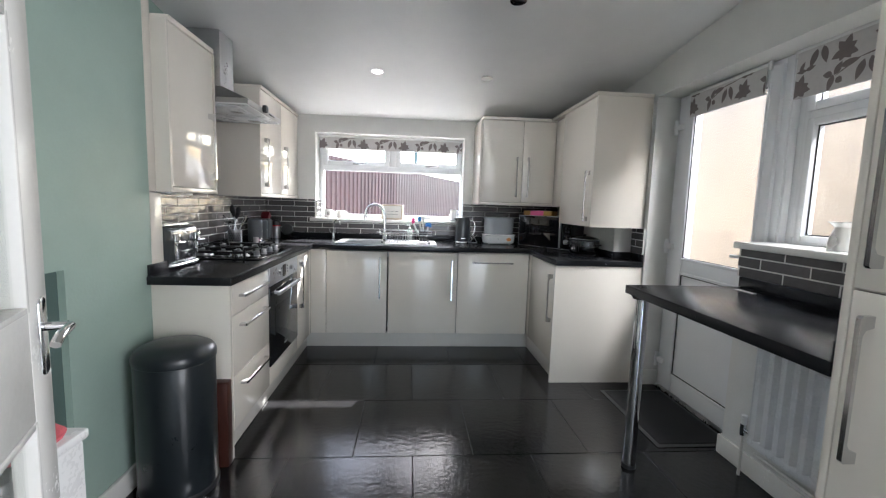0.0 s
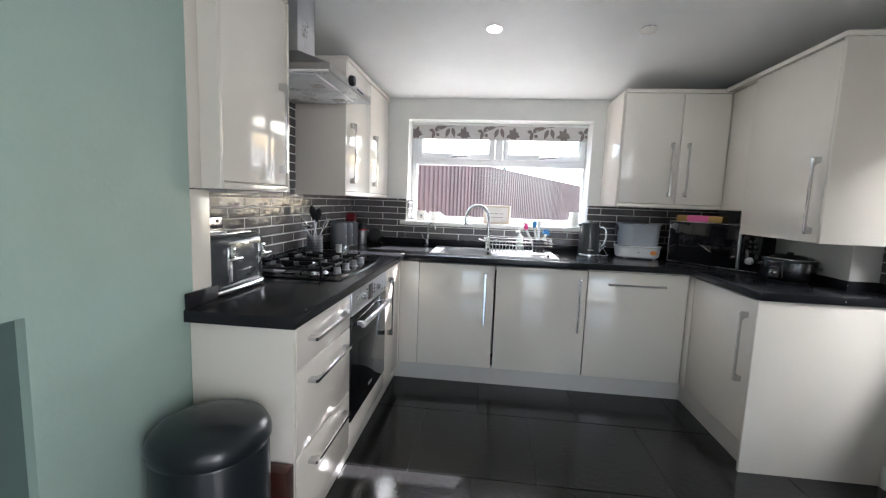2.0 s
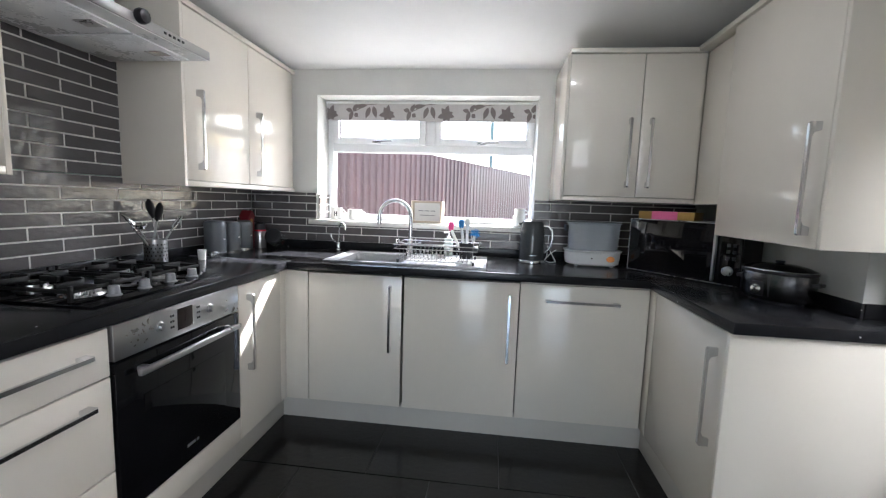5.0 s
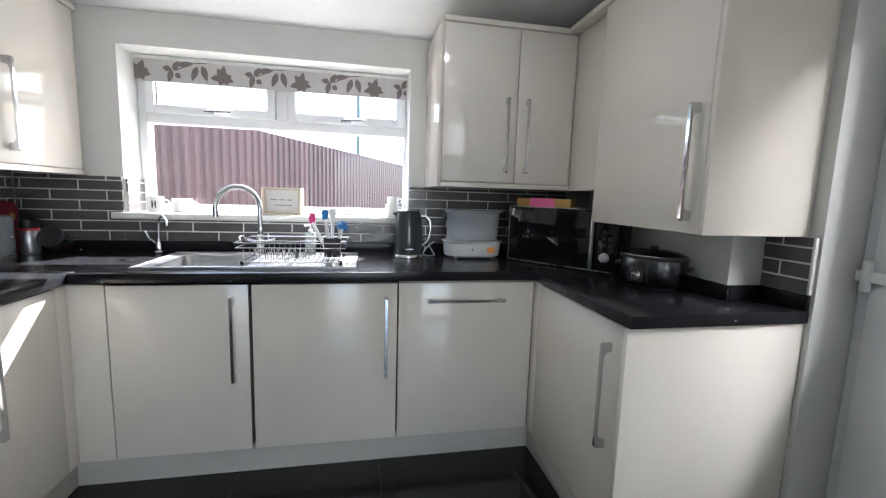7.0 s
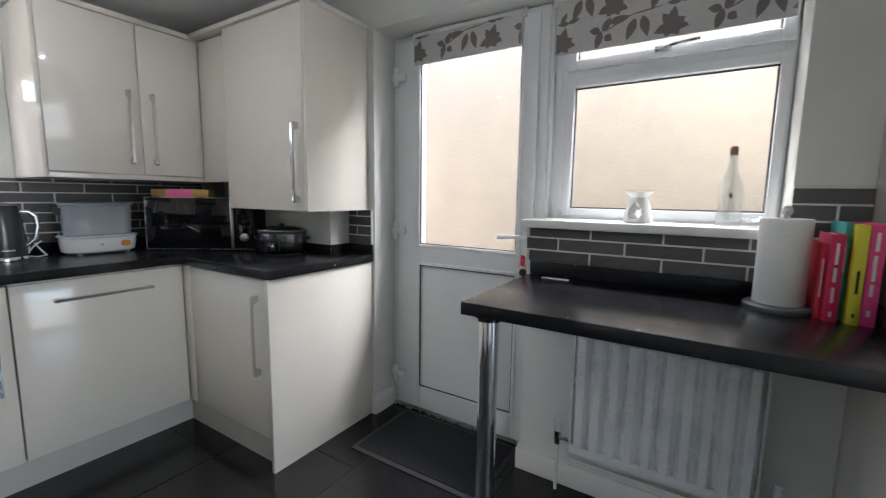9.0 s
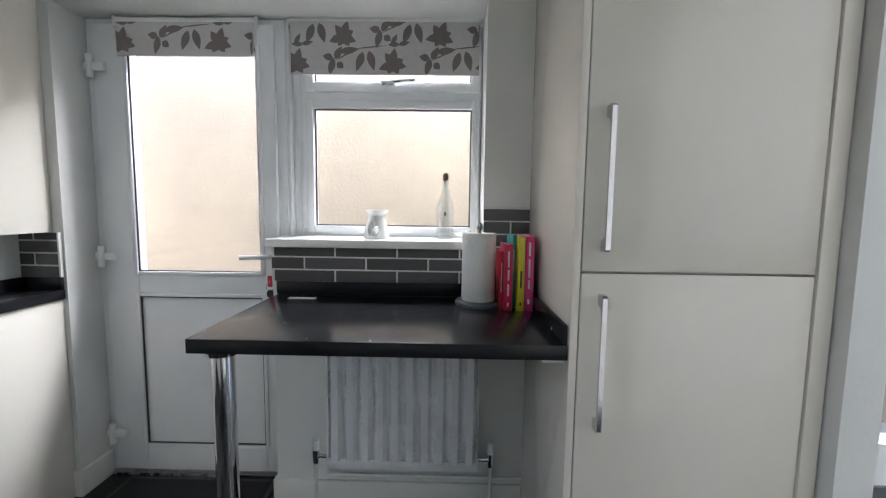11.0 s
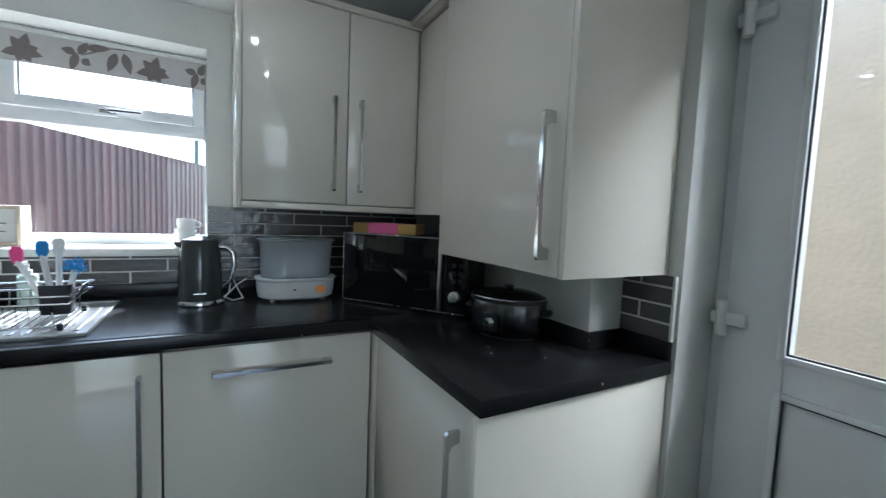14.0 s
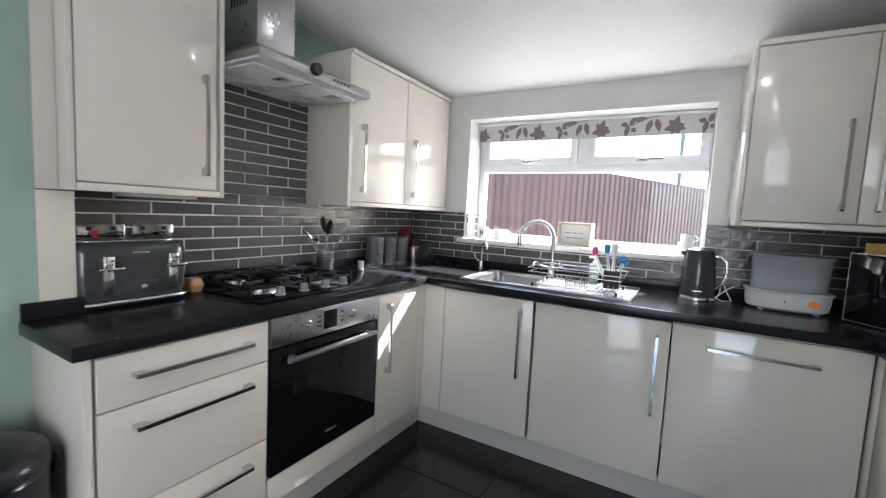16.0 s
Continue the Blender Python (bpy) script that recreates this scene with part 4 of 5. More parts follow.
tp = thing("kitchen_tap", (-0.165, 4.09, 0.911), "tall chrome swan-neck mixer tap", "tap")
part("base", lathe([(0.0, 0.911), (0.028, 0.911), (0.028, 0.918), (0.021, 0.928), (0.020, 1.00), (0.015, 1.012), (0.0, 1.013)], -0.165, 4.09), M_CHROME, tp)
R = 0.105
d_ = Vector((-0.82, -0.57, 0))
pts = [(-0.165, 4.09, 1.0), (-0.165, 4.09, 1.145)]
for k in range(1, 15):
    a = radians(180 * k / 14 * 1.06)
    s = R * (1 - math.cos(a))
    pts.append((-0.165 + d_.x * s, 4.09 + d_.y * s, 1.145 + R * math.sin(a)))
part("spout", tube(pts, 0.0125, 14), M_CHROME, tp)
e = pts[-1]
part("nozzle", lathe([(0.0, e[2] - 0.022), (0.014, e[2] - 0.022), (0.0145, e[2] + 0.004), (0.0, e[2] + 0.004)], e[0], e[1], 16), M_CHROME, tp)
for s in (-1, 1):
    part("lever", tube([(-0.165, 4.09, 0.975), (-0.165 + s * 0.035, 4.085, 0.978), (-0.165 + s * 0.075, 4.07, 0.992)], 0.007, 10), M_CHROME, tp)

ft = thing("filter_tap", (-0.655, 4.13, 0.905), "small chrome drinking water tap", "tap")
part("base", lathe([(0.0, 0.9055), (0.02, 0.9055), (0.021, 0.915), (0.014, 0.92), (0.016, 0.945), (0.010, 0.965), (0.0, 0.966)], -0.655, 4.13, 18), M_CHROME, ft)
pts = [(-0.655, 4.13, 0.96), (-0.65, 4.128, 1.05)] + [(-0.65 + 0.035 * (1 - math.cos(radians(a))) , 4.128 - 0.04 * (1 - math.cos(radians(a))), 1.05 + 0.045 * math.sin(radians(a))) for a in range(20, 200, 20)]
part("spout", tube(pts, 0.0055, 10), M_CHROME, ft)
part("lever", tube([(-0.665, 4.125, 0.955), (-0.69, 4.11, 0.985), (-0.70, 4.105, 1.02)], 0.004, 8), M_CHROME, ft)


# ================= lamps =================
tilt = Matrix.Rotation(math.atan(-0.125), 4, "X")
for x, y in DOWNLIGHTS:
    u = thing("ceiling_downlight", (x, y, CZ(y)), "recessed chrome ceiling downlight, lit", "downlight", "ceiling downlights")
    for nm, pr, m, lb in (("rim", [(0.030, -0.004), (0.044, -0.005), (0.046, -0.001), (0.030, -0.001)], M_CHROME, "chrome rim"),
                          ("lens", [(0.0, -0.003), (0.030, -0.003), (0.030, -0.001), (0.0, -0.001)], M_LAMP, "glowing lens")):
        b = lathe(pr, seg=24)
        bmesh.ops.transform(b, matrix=tilt, verts=b.verts)
        part(nm, b, m, u, lb, local=True)


# ================= loose things: west worktop =================
u = thing("toaster", (-1.195, 2.283, 0.905), "slate grey four-slice toaster with chrome levers", "toaster")
part("body", pillow(0.19, 0.285, 0.018, 0.205, 0.045, 0.03), M_SLATE, u, local=True)
part("base_band", pillow(0.20, 0.295, 0.006, 0.026, 0.048, 0.008), M_CHROME, u, "chrome base band", local=True)
part("top_plate", pillow(0.13, 0.235, 0.200, 0.209, 0.03, 0.003), M_CHROME, u, "chrome top", local=True)
part("slots", boxes(*[(x - 0.011, x + 0.011, y - 0.048, y + 0.048, 0.208, 0.2098) for x in (-0.03, 0.03) for y in (-0.06, 0.06)]), M_BLACK, u, local=True)
for y in (-0.07, 0.09):
    lv = boxes((0.094, 0.101, y - 0.012, y + 0.012, 0.045, 0.165), bev=0.003)
    part("lever_track", lv, M_CHROME, u, local=True)
    part("lever", boxes((0.098, 0.125, y - 0.028, y + 0.028, 0.123, 0.132), (0.098, 0.114, y - 0.009, y + 0.009, 0.132, 0.165), bev=0.003), M_CHROME, u, "chrome push lever", local=True)
part("control_plate", boxes((0.094, 0.098, -0.03, 0.05, 0.05, 0.082), bev=0.002), M_SLATE, u, local=True)
part("knob", tube([(0.096, 0.01, 0.062), (0.108, 0.01, 0.062)], 0.008, 14), M_CHROME, u, local=True)
part("name_badge", boxes((0.094, 0.0965, -0.012, 0.03, 0.168, 0.174), bev=0.001), M_CHROME, u, local=True)
for sx in (-0.07, 0.07):
    for sy in (-0.11, 0.11):
        part("foot", lathe([(0, 0.0), (0.012, 0.0), (0.012, 0.008), (0, 0.008)], sx, sy, 12), M_RUBBER, u, local=True)

u.scale = (1.18, 1.22, 1.07)

u = thing("egg_box", (-1.20, 2.53, 0.905), "small brown card egg box", "box")
u.scale = (0.82, 0.82, 0.85)
part("tray", loft([rrect(0.07, 0.055, 0.012, 0.0), rrect(0.085, 0.07, 0.014, 0.03)]), M_CARD, u, local=True)
part("lid", loft([rrect(0.09, 0.075, 0.014, 0.031), rrect(0.088, 0.073, 0.014, 0.036), rrect(0.066, 0.052, 0.012, 0.062)]), M_CARD, u, local=True)


def double_socket(y0, y1, lit):
    u = thing("double_socket", (-1.326, (y0 + y1) / 2, 1.09), "polished chrome double power socket on the tiles", "socket", "power sockets")
    part("plate", box(-1.331, -1.321, y0, y1, 1.088, 1.172, 0.003), M_SOCKET, u)
    yc = (y0 + y1) / 2
    for y in (yc - 0.038, yc + 0.038):
        part("holes", boxes((-1.3212, -1.3200, y - 0.003, y + 0.003, 1.130, 1.140), (-1.3212, -1.3200, y - 0.014, y - 0.007, 1.108, 1.114), (-1.3212, -1.3200, y + 0.007, y + 0.014, 1.108, 1.114)), M_BLACK, u)
        part("rocker", box(-1.3215, -1.317, y - 0.008, y + 0.008, 1.148, 1.163, 0.002), M_BLACK, u)
    if lit:
        part("cooker_switch", box(-1.3215, -1.315, yc - 0.03, yc - 0.012, 1.115, 1.15, 0.002), M_RED, u, "red rocker switch")


double_socket(2.196, 2.344, True)
double_socket(2.368, 2.516, False)

u = thing("utensil_pot", (-1.235, 3.285, 0.905), "perforated steel pot full of kitchen utensils", "utensil pot")
pb = lathe([(0.0, 0.0), (0.046, 0.0), (0.048, 0.003), (0.048, 0.125), (0.0465, 0.125), (0.0465, 0.006), (0.0, 0.006)], seg=32)
part("pot", pb, M_STEEL, u, local=True)
hl_ = bmesh.new()
for r in range(5):
    for k in range(18):
        a = 2 * math.pi * (k + 0.5 * (r % 2)) / 18
        c, s = math.cos(a), math.sin(a)
        q = box(0.0478, 0.0484, -0.0028, 0.0028, 0.030 + r * 0.017, 0.038 + r * 0.017)
        merge(hl_, q, Matrix.Rotation(a, 4, "Z"))
part("perforations", hl_, M_BLACK, u, local=True)


def utensil(name, top, m_handle, m_head, kind):
    o = thing(name, (-1.235, 3.285, 0.913), {"whisk": "steel whisk", "ladle": "steel ladle", "spoon": "black serving spoon", "tongs": "steel tongs"}[kind] + " standing in the utensil pot", kind, "utensils in the pot")
    t = Vector(top)
    b0 = Vector((-0.02 * (1 if t.x > 0 else -1), -0.02 * (1 if t.y > 0 else -1), 0.0))
    part("shaft", tube([b0, t * 0.75 + b0 * 0.25], 0.0045, 8), m_handle, o, local=True)
    q = t * 0.75 + b0 * 0.25
    d = (t - b0).normalized()
    hbm = bmesh.new()
    if kind == "spoon":
        loft([[(c.x + w * 1.0 * math.cos(a), c.y + w * 0.35 * math.sin(a), c.z) for a in [k * math.pi / 6 for k in range(12)]] for c, w in
              ((q + d * f * 0.09, w) for f, w in ((0, 0.005), (0.2, 0.016), (0.5, 0.024), (0.8, 0.020), (1.0, 0.006)))], hbm)
    elif kind == "whisk":
        for k in range(4):
            a = k * math.pi / 4
            side = Vector((math.cos(a), math.sin(a), 0))
            tube([q + d * 0.10 * f + side * 0.022 * math.sin(math.pi * f) for f in (0, 0.2, 0.45, 0.7, 0.9, 1.0)], 0.0015, 5, hbm)
    elif kind == "ladle":
        lathe([(0.004, q.z - 0.004), (0.026, q.z + 0.004), (0.033, q.z + 0.022), (0.031, q.z + 0.022), (0.004, q.z + 0.001)], q.x, q.y, 18, hbm)
    else:
        for s in (-1, 1):
            tube([q, q + d * 0.04 + Vector((s * 0.010, 0, 0)), q + d * 0.09 + Vector((s * 0.006, 0, 0))], 0.005, 6, hbm)
    part("head", hbm, m_head, o, local=True)


utensil("whisk", (-0.02, -0.13, 0.21), M_STEEL, M_CHROME, "whisk")
utensil("ladle", (-0.04, -0.09, 0.22), M_STEEL, M_CHROME, "ladle")
utensil("serving_spoon", (-0.01, -0.015, 0.29), M_STEEL, M_BLACK, "spoon")
utensil("serving_spoon", (0.02, 0.01, 0.27), M_STEEL, M_BLACK, "spoon")
utensil("tongs", (0.03, 0.11, 0.20), M_STEEL, M_CHROME, "tongs")

for y, x, r, h in ((3.735, -1.25, 0.058, 0.195), (3.885, -1.25, 0.052, 0.185), (4.018, -1.25, 0.052, 0.185)):
    u = thing("storage_canister", (x, y, 0.905), "grey enamel kitchen canister with domed lid", "canister", "storage canisters")
    part("body", lathe([(0, 0), (r, 0), (r, 0.008), (r, h - 0.035), (0, h - 0.035)], seg=32), M_CAN, u, local=True)
    part("lid", lathe([(0, h - 0.035), (r + 0.001, h - 0.035), (r + 0.001, h - 0.02), (r - 0.006, h - 0.006), (r - 0.02, h), (0, h)], seg=32), M_CAN, u, local=True)
    part("foot_band", lathe([(r - 0.001, 0.0), (r + 0.002, 0.001), (r + 0.002, 0.008), (r - 0.001, 0.009)], seg=32), M_CHROME, u, local=True)
    part("label", boxes((r - 0.001, r + 0.0015, -0.006, 0.006, 0.085, 0.092), bev=0.0005), M_WPLAS, u, local=True)
u = thing("house_tin", (-1.285, 4.115, 0.905), "red house-shaped tin behind the canisters", "tin")
part("walls", box(-0.03, 0.03, -0.035, 0.035, 0.0, 0.20, 0.002), M_MAROON, u, local=True)
part("roof", loft([[(-0.035, -0.042, 0.20), (0.035, -0.042, 0.20), (0.035, 0.042, 0.20), (-0.035, 0.042, 0.20)], [(-0.035, -0.003, 0.245), (0.035, -0.003, 0.245), (0.035, 0.003, 0.245), (-0.035, 0.003, 0.245)]]), M_MAROON, u, local=True)
part("window", boxes((0.03, 0.0315, -0.012, 0.012, 0.16, 0.19)), M_GOLD, u, local=True)
u = thing("vacuum_flask", (-1.185, 4.10, 0.905), "steel flask with black top and red band", "flask")
part("body", lathe([(0, 0), (0.034, 0), (0.036, 0.006), (0.036, 0.105), (0.033, 0.112), (0, 0.112)], seg=24), M_STEEL, u, local=True)
part("band", lathe([(0.033, 0.112), (0.037, 0.113), (0.037, 0.122), (0.033, 0.123)], seg=24), M_RED, u, local=True)
part("lid", lathe([(0, 0.12), (0.034, 0.12), (0.036, 0.13), (0.034, 0.16), (0.02, 0.172), (0, 0.172)], seg=24), M_BLACK, u, local=True)
u = thing("glass_jar", (-1.07, 4.12, 0.905), "tilted glass jar with a dark grey lid", "jar")
jb = lathe([(0, 0.0), (0.045, 0.0), (0.052, 0.02), (0.052, 0.075), (0.045, 0.09), (0.042, 0.09), (0.048, 0.074), (0.048, 0.022), (0.0, 0.005)], seg=28)
jm = Matrix.Translation((0, 0, 0.052)) @ Matrix.Rotation(radians(62), 4, "X") @ Matrix.Translation((0, 0, -0.02))
bmesh.ops.transform(jb, matrix=jm, verts=jb.verts)
part("jar", jb, M_CLEAR, u, local=True)
lb_ = lathe([(0, 0.088), (0.053, 0.088), (0.053, 0.104), (0.048, 0.108), (0, 0.108)], seg=28)
bmesh.ops.transform(lb_, matrix=jm, verts=lb_.verts)
part("lid", lb_, M_DGREY, u, local=True)
solid("plastic_tub", lathe([(0, 0.906), (0.017, 0.906), (0.021, 0.957), (0.022, 0.96), (0.019, 0.96), (0.016, 0.91), (0, 0.91)], -1.16, 3.50, 20), M_WPLAS, "small white plastic tub beside the hob", "tub")
solid("glass_ramekin", lathe([(0, 0.906), (0.028, 0.906), (0.032, 0.940), (0.029, 0.940), (0.026, 0.911), (0, 0.911)], -1.14, 3.575, 24), M_CLEAR, "small clear glass ramekin", "ramekin")

# ================= north worktop =================
# wire dish rack
RX0, RX1, RY0, RY1 = -0.180, 0.275, 3.705, 3.985
u = thing("dish_rack", (0.07, 3.84, 0.9135), "chrome wire dish rack on the drainer", "dish rack")
for z, i in ((0.99, 0.0), (1.012, -0.004)):
    part("rim_wire", tube([(RX0 + i, RY0 + i, z), (RX1 - i, RY0 + i, z), (RX1 - i, RY1 - i, z), (RX0 + i, RY1 - i, z)], 0.0032, 8, loop=True), M_CHROME, u)
part("base_wire", tube([(RX0 + 0.02, RY0 + 0.015, 0.925), (RX1 - 0.02, RY0 + 0.015, 0.925), (RX1 - 0.02, RY1 - 0.015, 0.925), (RX0 + 0.02, RY1 - 0.015, 0.925)], 0.003, 8, loop=True), M_CHROME, u)
for k in range(17):
    x = RX0 + 0.03 + k * 0.0245
    part("cross_wire", tube([(x, RY0, 0.99), (x, RY0 + 0.010, 0.93), (x, RY0 + 0.018, 0.922), (x, RY1 - 0.018, 0.922), (x, RY1 - 0.010, 0.93), (x, RY1, 0.99)], 0.0017, 6), M_CHROME, u)
for k in range(10):
    x = RX0 + 0.05 + k * 0.0245
    part("plate_loop", tube([(x, 3.80, 0.922)] + arc((x, 3.822, 0.955), 0.022, 180, 0, 8, "yz") + [(x, 3.844, 0.922)], 0.0018, 6), M_CHROME, u)
for x in (RX0 + 0.02, RX1 - 0.02):
    for y in (RY0 + 0.015, RY1 - 0.015):
        part("foot", lathe([(0, 0.9136), (0.007, 0.9136), (0.008, 0.932), (0, 0.934)], x, y, 12), M_BLACK, u)
for x in (RX0, RX1):
    part("end_handle", tube([(x, 3.80, 1.0)] + [(x + (0.012 if x > 0 else -0.012), y, 1.026) for y in (3.81, 3.88)] + [(x, 3.89, 1.0)], 0.003, 8), M_CHROME, u)
u = thing("utensil_cup", (0.205, 3.905, 0.926), "black cutlery cup in the dish rack", "cup")
part("cup", loft([rrect(0.075, 0.062, 0.015, 0.0), rrect(0.082, 0.070, 0.016, 0.092), rrect(0.076, 0.064, 0.014, 0.092), rrect(0.070, 0.058, 0.012, 0.004)]), M_BLACK, u, local=True)


def brush(x, y, lean, h, m_head, m_stick, label, round_head):
    o = thing("washing_brush", (x, y, 0.932), label, "brush", "washing brushes")
    t = Vector((lean[0], lean[1], h))
    part("handle", tube([(0, 0, 0), t * 0.5, t], 0.0085, 8), m_stick, o, local=True)
    hb_ = bmesh.new()
    if round_head:
        rnd = random.Random(int(h * 997))
        lathe([(0.0, -0.010), (0.018, -0.008), (0.022, 0.0), (0.018, 0.010), (0.0, 0.013)], t.x, t.y, 16, hb_)
        bmesh.ops.translate(hb_, verts=hb_.verts, vec=(0, 0, t.z))
        for k in range(70):
            dv = Vector((rnd.uniform(-1, 1), rnd.uniform(-1, 1), rnd.uniform(-0.5, 1))).normalized()
            tube([t + dv * 0.012, t + dv * 0.032], 0.0016, 4, hb_)
    else:
        loft([rrect(0.014, 0.012, 0.004, t.z - 0.01), rrect(0.030, 0.020, 0.008, t.z + 0.005), rrect(0.032, 0.022, 0.008, t.z + 0.03), rrect(0.02, 0.014, 0.006, t.z + 0.042)], hb_)
        bmesh.ops.translate(hb_, verts=hb_.verts, vec=(t.x, t.y, 0))
    part("head", hb_, m_head, o, local=True)


brush(0.190, 3.905, (-0.080, 0.015, 0), 0.160, M_HOTPINK, M_WPLAS, "white brush with a hot pink head", False)
brush(0.200, 3.895, (-0.03, 0.02, 0), 0.178, M_BLUE, M_WPLAS, "white brush with a blue head", False)
brush(0.222, 3.905, (0.030, -0.01, 0), 0.140, M_BLUE, M_WPLAS, "washing-up brush with round blue bristles", True)
brush(0.205, 3.920, (0.0, 0.01, 0), 0.185, M_WPLAS, M_WPLAS, "plain white bottle brush standing upright", False)
u = thing("soap_dispenser", (0.08, 4.10, 0.911), "clear pump bottle of green washing-up soap", "soap bottle")
part("bottle", pillow(0.055, 0.036, 0.0, 0.115, 0.014, 0.01), M_GREENB, u, local=True)
part("pump", lathe([(0, 0.115), (0.012, 0.115), (0.012, 0.128), (0.004, 0.13), (0.004, 0.15), (0, 0.15)], seg=14), M_WPLAS, u, local=True)
part("nozzle", tube([(0.0, 0, 0.152), (-0.03, -0.01, 0.149)], 0.006, 8), M_WPLAS, u, local=True)

u = thing("kettle", (0.590, 4.03, 0.905), "slate grey jug kettle with chrome base", "kettle")
u.scale = (1.06, 1.06, 1.07)
part("body", lathe([(0, 0.018), (0.073, 0.018), (0.074, 0.028), (0.071, 0.12), (0.065, 0.20), (0.060, 0.222), (0, 0.222)], seg=36), M_SLATE, u, local=True)
part("base_ring", lathe([(0, 0.002), (0.078, 0.002), (0.079, 0.010), (0.075, 0.019), (0, 0.019)], seg=36), M_CHROME, u, local=True)
part("lid", lathe([(0, 0.222), (0.060, 0.222), (0.057, 0.232), (0.03, 0.240), (0.012, 0.244), (0, 0.245)], seg=36), M_SLATE, u, local=True)
part("spout", loft([[(-0.045, -0.022, 0.19), (-0.045, 0.022, 0.19), (-0.045, 0.02, 0.222), (-0.045, -0.02, 0.222)], [(-0.078, -0.006, 0.212), (-0.078, 0.006, 0.212), (-0.078, 0.006, 0.222), (-0.078, -0.006, 0.222)]]), M_SLATE, u, local=True)
part("handle", tube([(0.052, -0.01, 0.205), (0.085, -0.015, 0.205), (0.105, -0.018, 0.185), (0.110, -0.018, 0.14), (0.098, -0.016, 0.085), (0.072, -0.01, 0.06)], 0.009, 12), M_CHROME, u, "chrome loop handle", local=True)
part("badge", boxes((-0.02, 0.02, -0.0735, -0.0715, 0.045, 0.050)), M_CHROME, u, local=True)
cd = tube([(0.66, 4.05, 0.912), (0.69, 4.10, 0.93), (0.70, 4.14, 1.0), (0.715, 4.10, 0.96), (0.74, 4.06, 0.912), (0.70, 4.03, 0.910), (0.675, 4.09, 0.914), (0.72, 4.16, 0.95), (0.76, 4.2, 0.97)], 0.0032, 6)
solid("power_cord", cd, M_WPLAS, "white looped power cord behind the kettle", "cord")

u = thing("bottle_steriliser", (0.945, 4.045, 0.905), "white electric steriliser with smoky clear drum", "steriliser")
u.scale = (1.10, 1.0, 1.05)
part("base", loft([[(x, y, z) for x, y, z in rrect(w, d, 0.09, zz, 8)] for w, d, zz in ((0.25, 0.17, 0.006), (0.275, 0.19, 0.014), (0.285, 0.20, 0.05), (0.285, 0.20, 0.078), (0.30, 0.21, 0.084), (0.30, 0.21, 0.089), (0.27, 0.18, 0.09))]), M_WPLAS, u, local=True)
part("drum", loft([rrect(w, d, 0.085, zz, 8) for w, d, zz in ((0.255, 0.175, 0.091), (0.268, 0.19, 0.235), (0.285, 0.205, 0.237), (0.285, 0.205, 0.243), (0.25, 0.17, 0.247))]), M_FROST, u, "smoky translucent drum", local=True)
part("inner_rack", loft([rrect(0.24, 0.16, 0.07, 0.10, 8), rrect(0.24, 0.16, 0.07, 0.16, 8)]), M_WPLAS, u, local=True)
st = lathe([(0, 0), (0.016, 0), (0.016, 0.003), (0, 0.003)], seg=20, sx=1.3)
bmesh.ops.transform(st, matrix=Matrix.Translation((0.075, -0.098, 0.048)) @ Matrix.Rotation(radians(90), 4, "X"), verts=st.verts)
part("sticker", st, M_ORANGE, u, "round orange sticker", local=True)
part("switch", boxes((-0.022, -0.016, -0.1025, -0.099, 0.046, 0.052)), M_BLACK, u, local=True)
part("side_handle", boxes((-0.150, -0.135, -0.03, 0.03, 0.19, 0.225), bev=0.005), M_DGREY, u, local=True)
for sx in (-0.09, 0.09):
    part("foot", lathe([(0, 0.0), (0.01, 0.0), (0.01, 0.008), (0, 0.008)], sx, -0.06, 10), M_WPLAS, u, local=True)

# microwave set across the corner; its front runs from (1.12, 3.93) to (1.455, 3.48)
p0, p1 = Vector((1.120, 3.935, 0)), Vector((1.458, 3.478, 0))
along = (p1 - p0)
W = along.length
ang = math.degrees(math.atan2(along.y, along.x))
u = thing("microwave_oven", (p0.x, p0.y, 0.905), "black glass microwave oven set across the corner", "microwave", rz=ang)
D, H0, H1 = 0.29, 0.008, 0.292
part("casing", box(0.002, W - 0.002, 0.014, D, H0, H1, 0.004), M_BLACK, u, local=True)
dr = part("door", box(0.0, W * 0.825, -0.004, 0.014, H0, H1, 0.004), M_BGLASS, u, "mirror-black glass door", local=True)
part("trim", boxes((0.0, W, -0.0055, -0.004, H1 - 0.004, H1), (0.0, W, -0.0055, -0.004, H0, H0 + 0.004), (0.0, 0.004, -0.0055, -0.004, H0 + 0.004, H1 - 0.004)), M_NICKEL, u, local=True)
part("handle", box(W * 0.825 - 0.016, W * 0.825 - 0.004, -0.022, -0.004, H0 + 0.012, H1 - 0.012, 0.003), M_NICKEL, dr, local=True)
pn = part("control_panel", box(W * 0.83, W, -0.004, 0.014, H0, H1, 0.003), M_BGLASS, u, local=True)
kb = lathe([(0, 0), (0.022, 0), (0.021, 0.016), (0.018, 0.018), (0, 0.018)], seg=24)
bmesh.ops.transform(kb, matrix=Matrix.Translation((W * 0.915, -0.004, 0.075)) @ Matrix.Rotation(radians(90), 4, "X"), verts=kb.verts)
part("dial", kb, M_NICKEL, pn, "round silver dial", local=True)
for r_ in range(3):
    for c_ in range(2):
        x = W * 0.89 + c_ * 0.026
        part("button", box(x, x + 0.016, -0.0055, -0.004, 0.125 + r_ * 0.03, 0.141 + r_ * 0.03, 0.001), M_DGREY, pn, local=True)
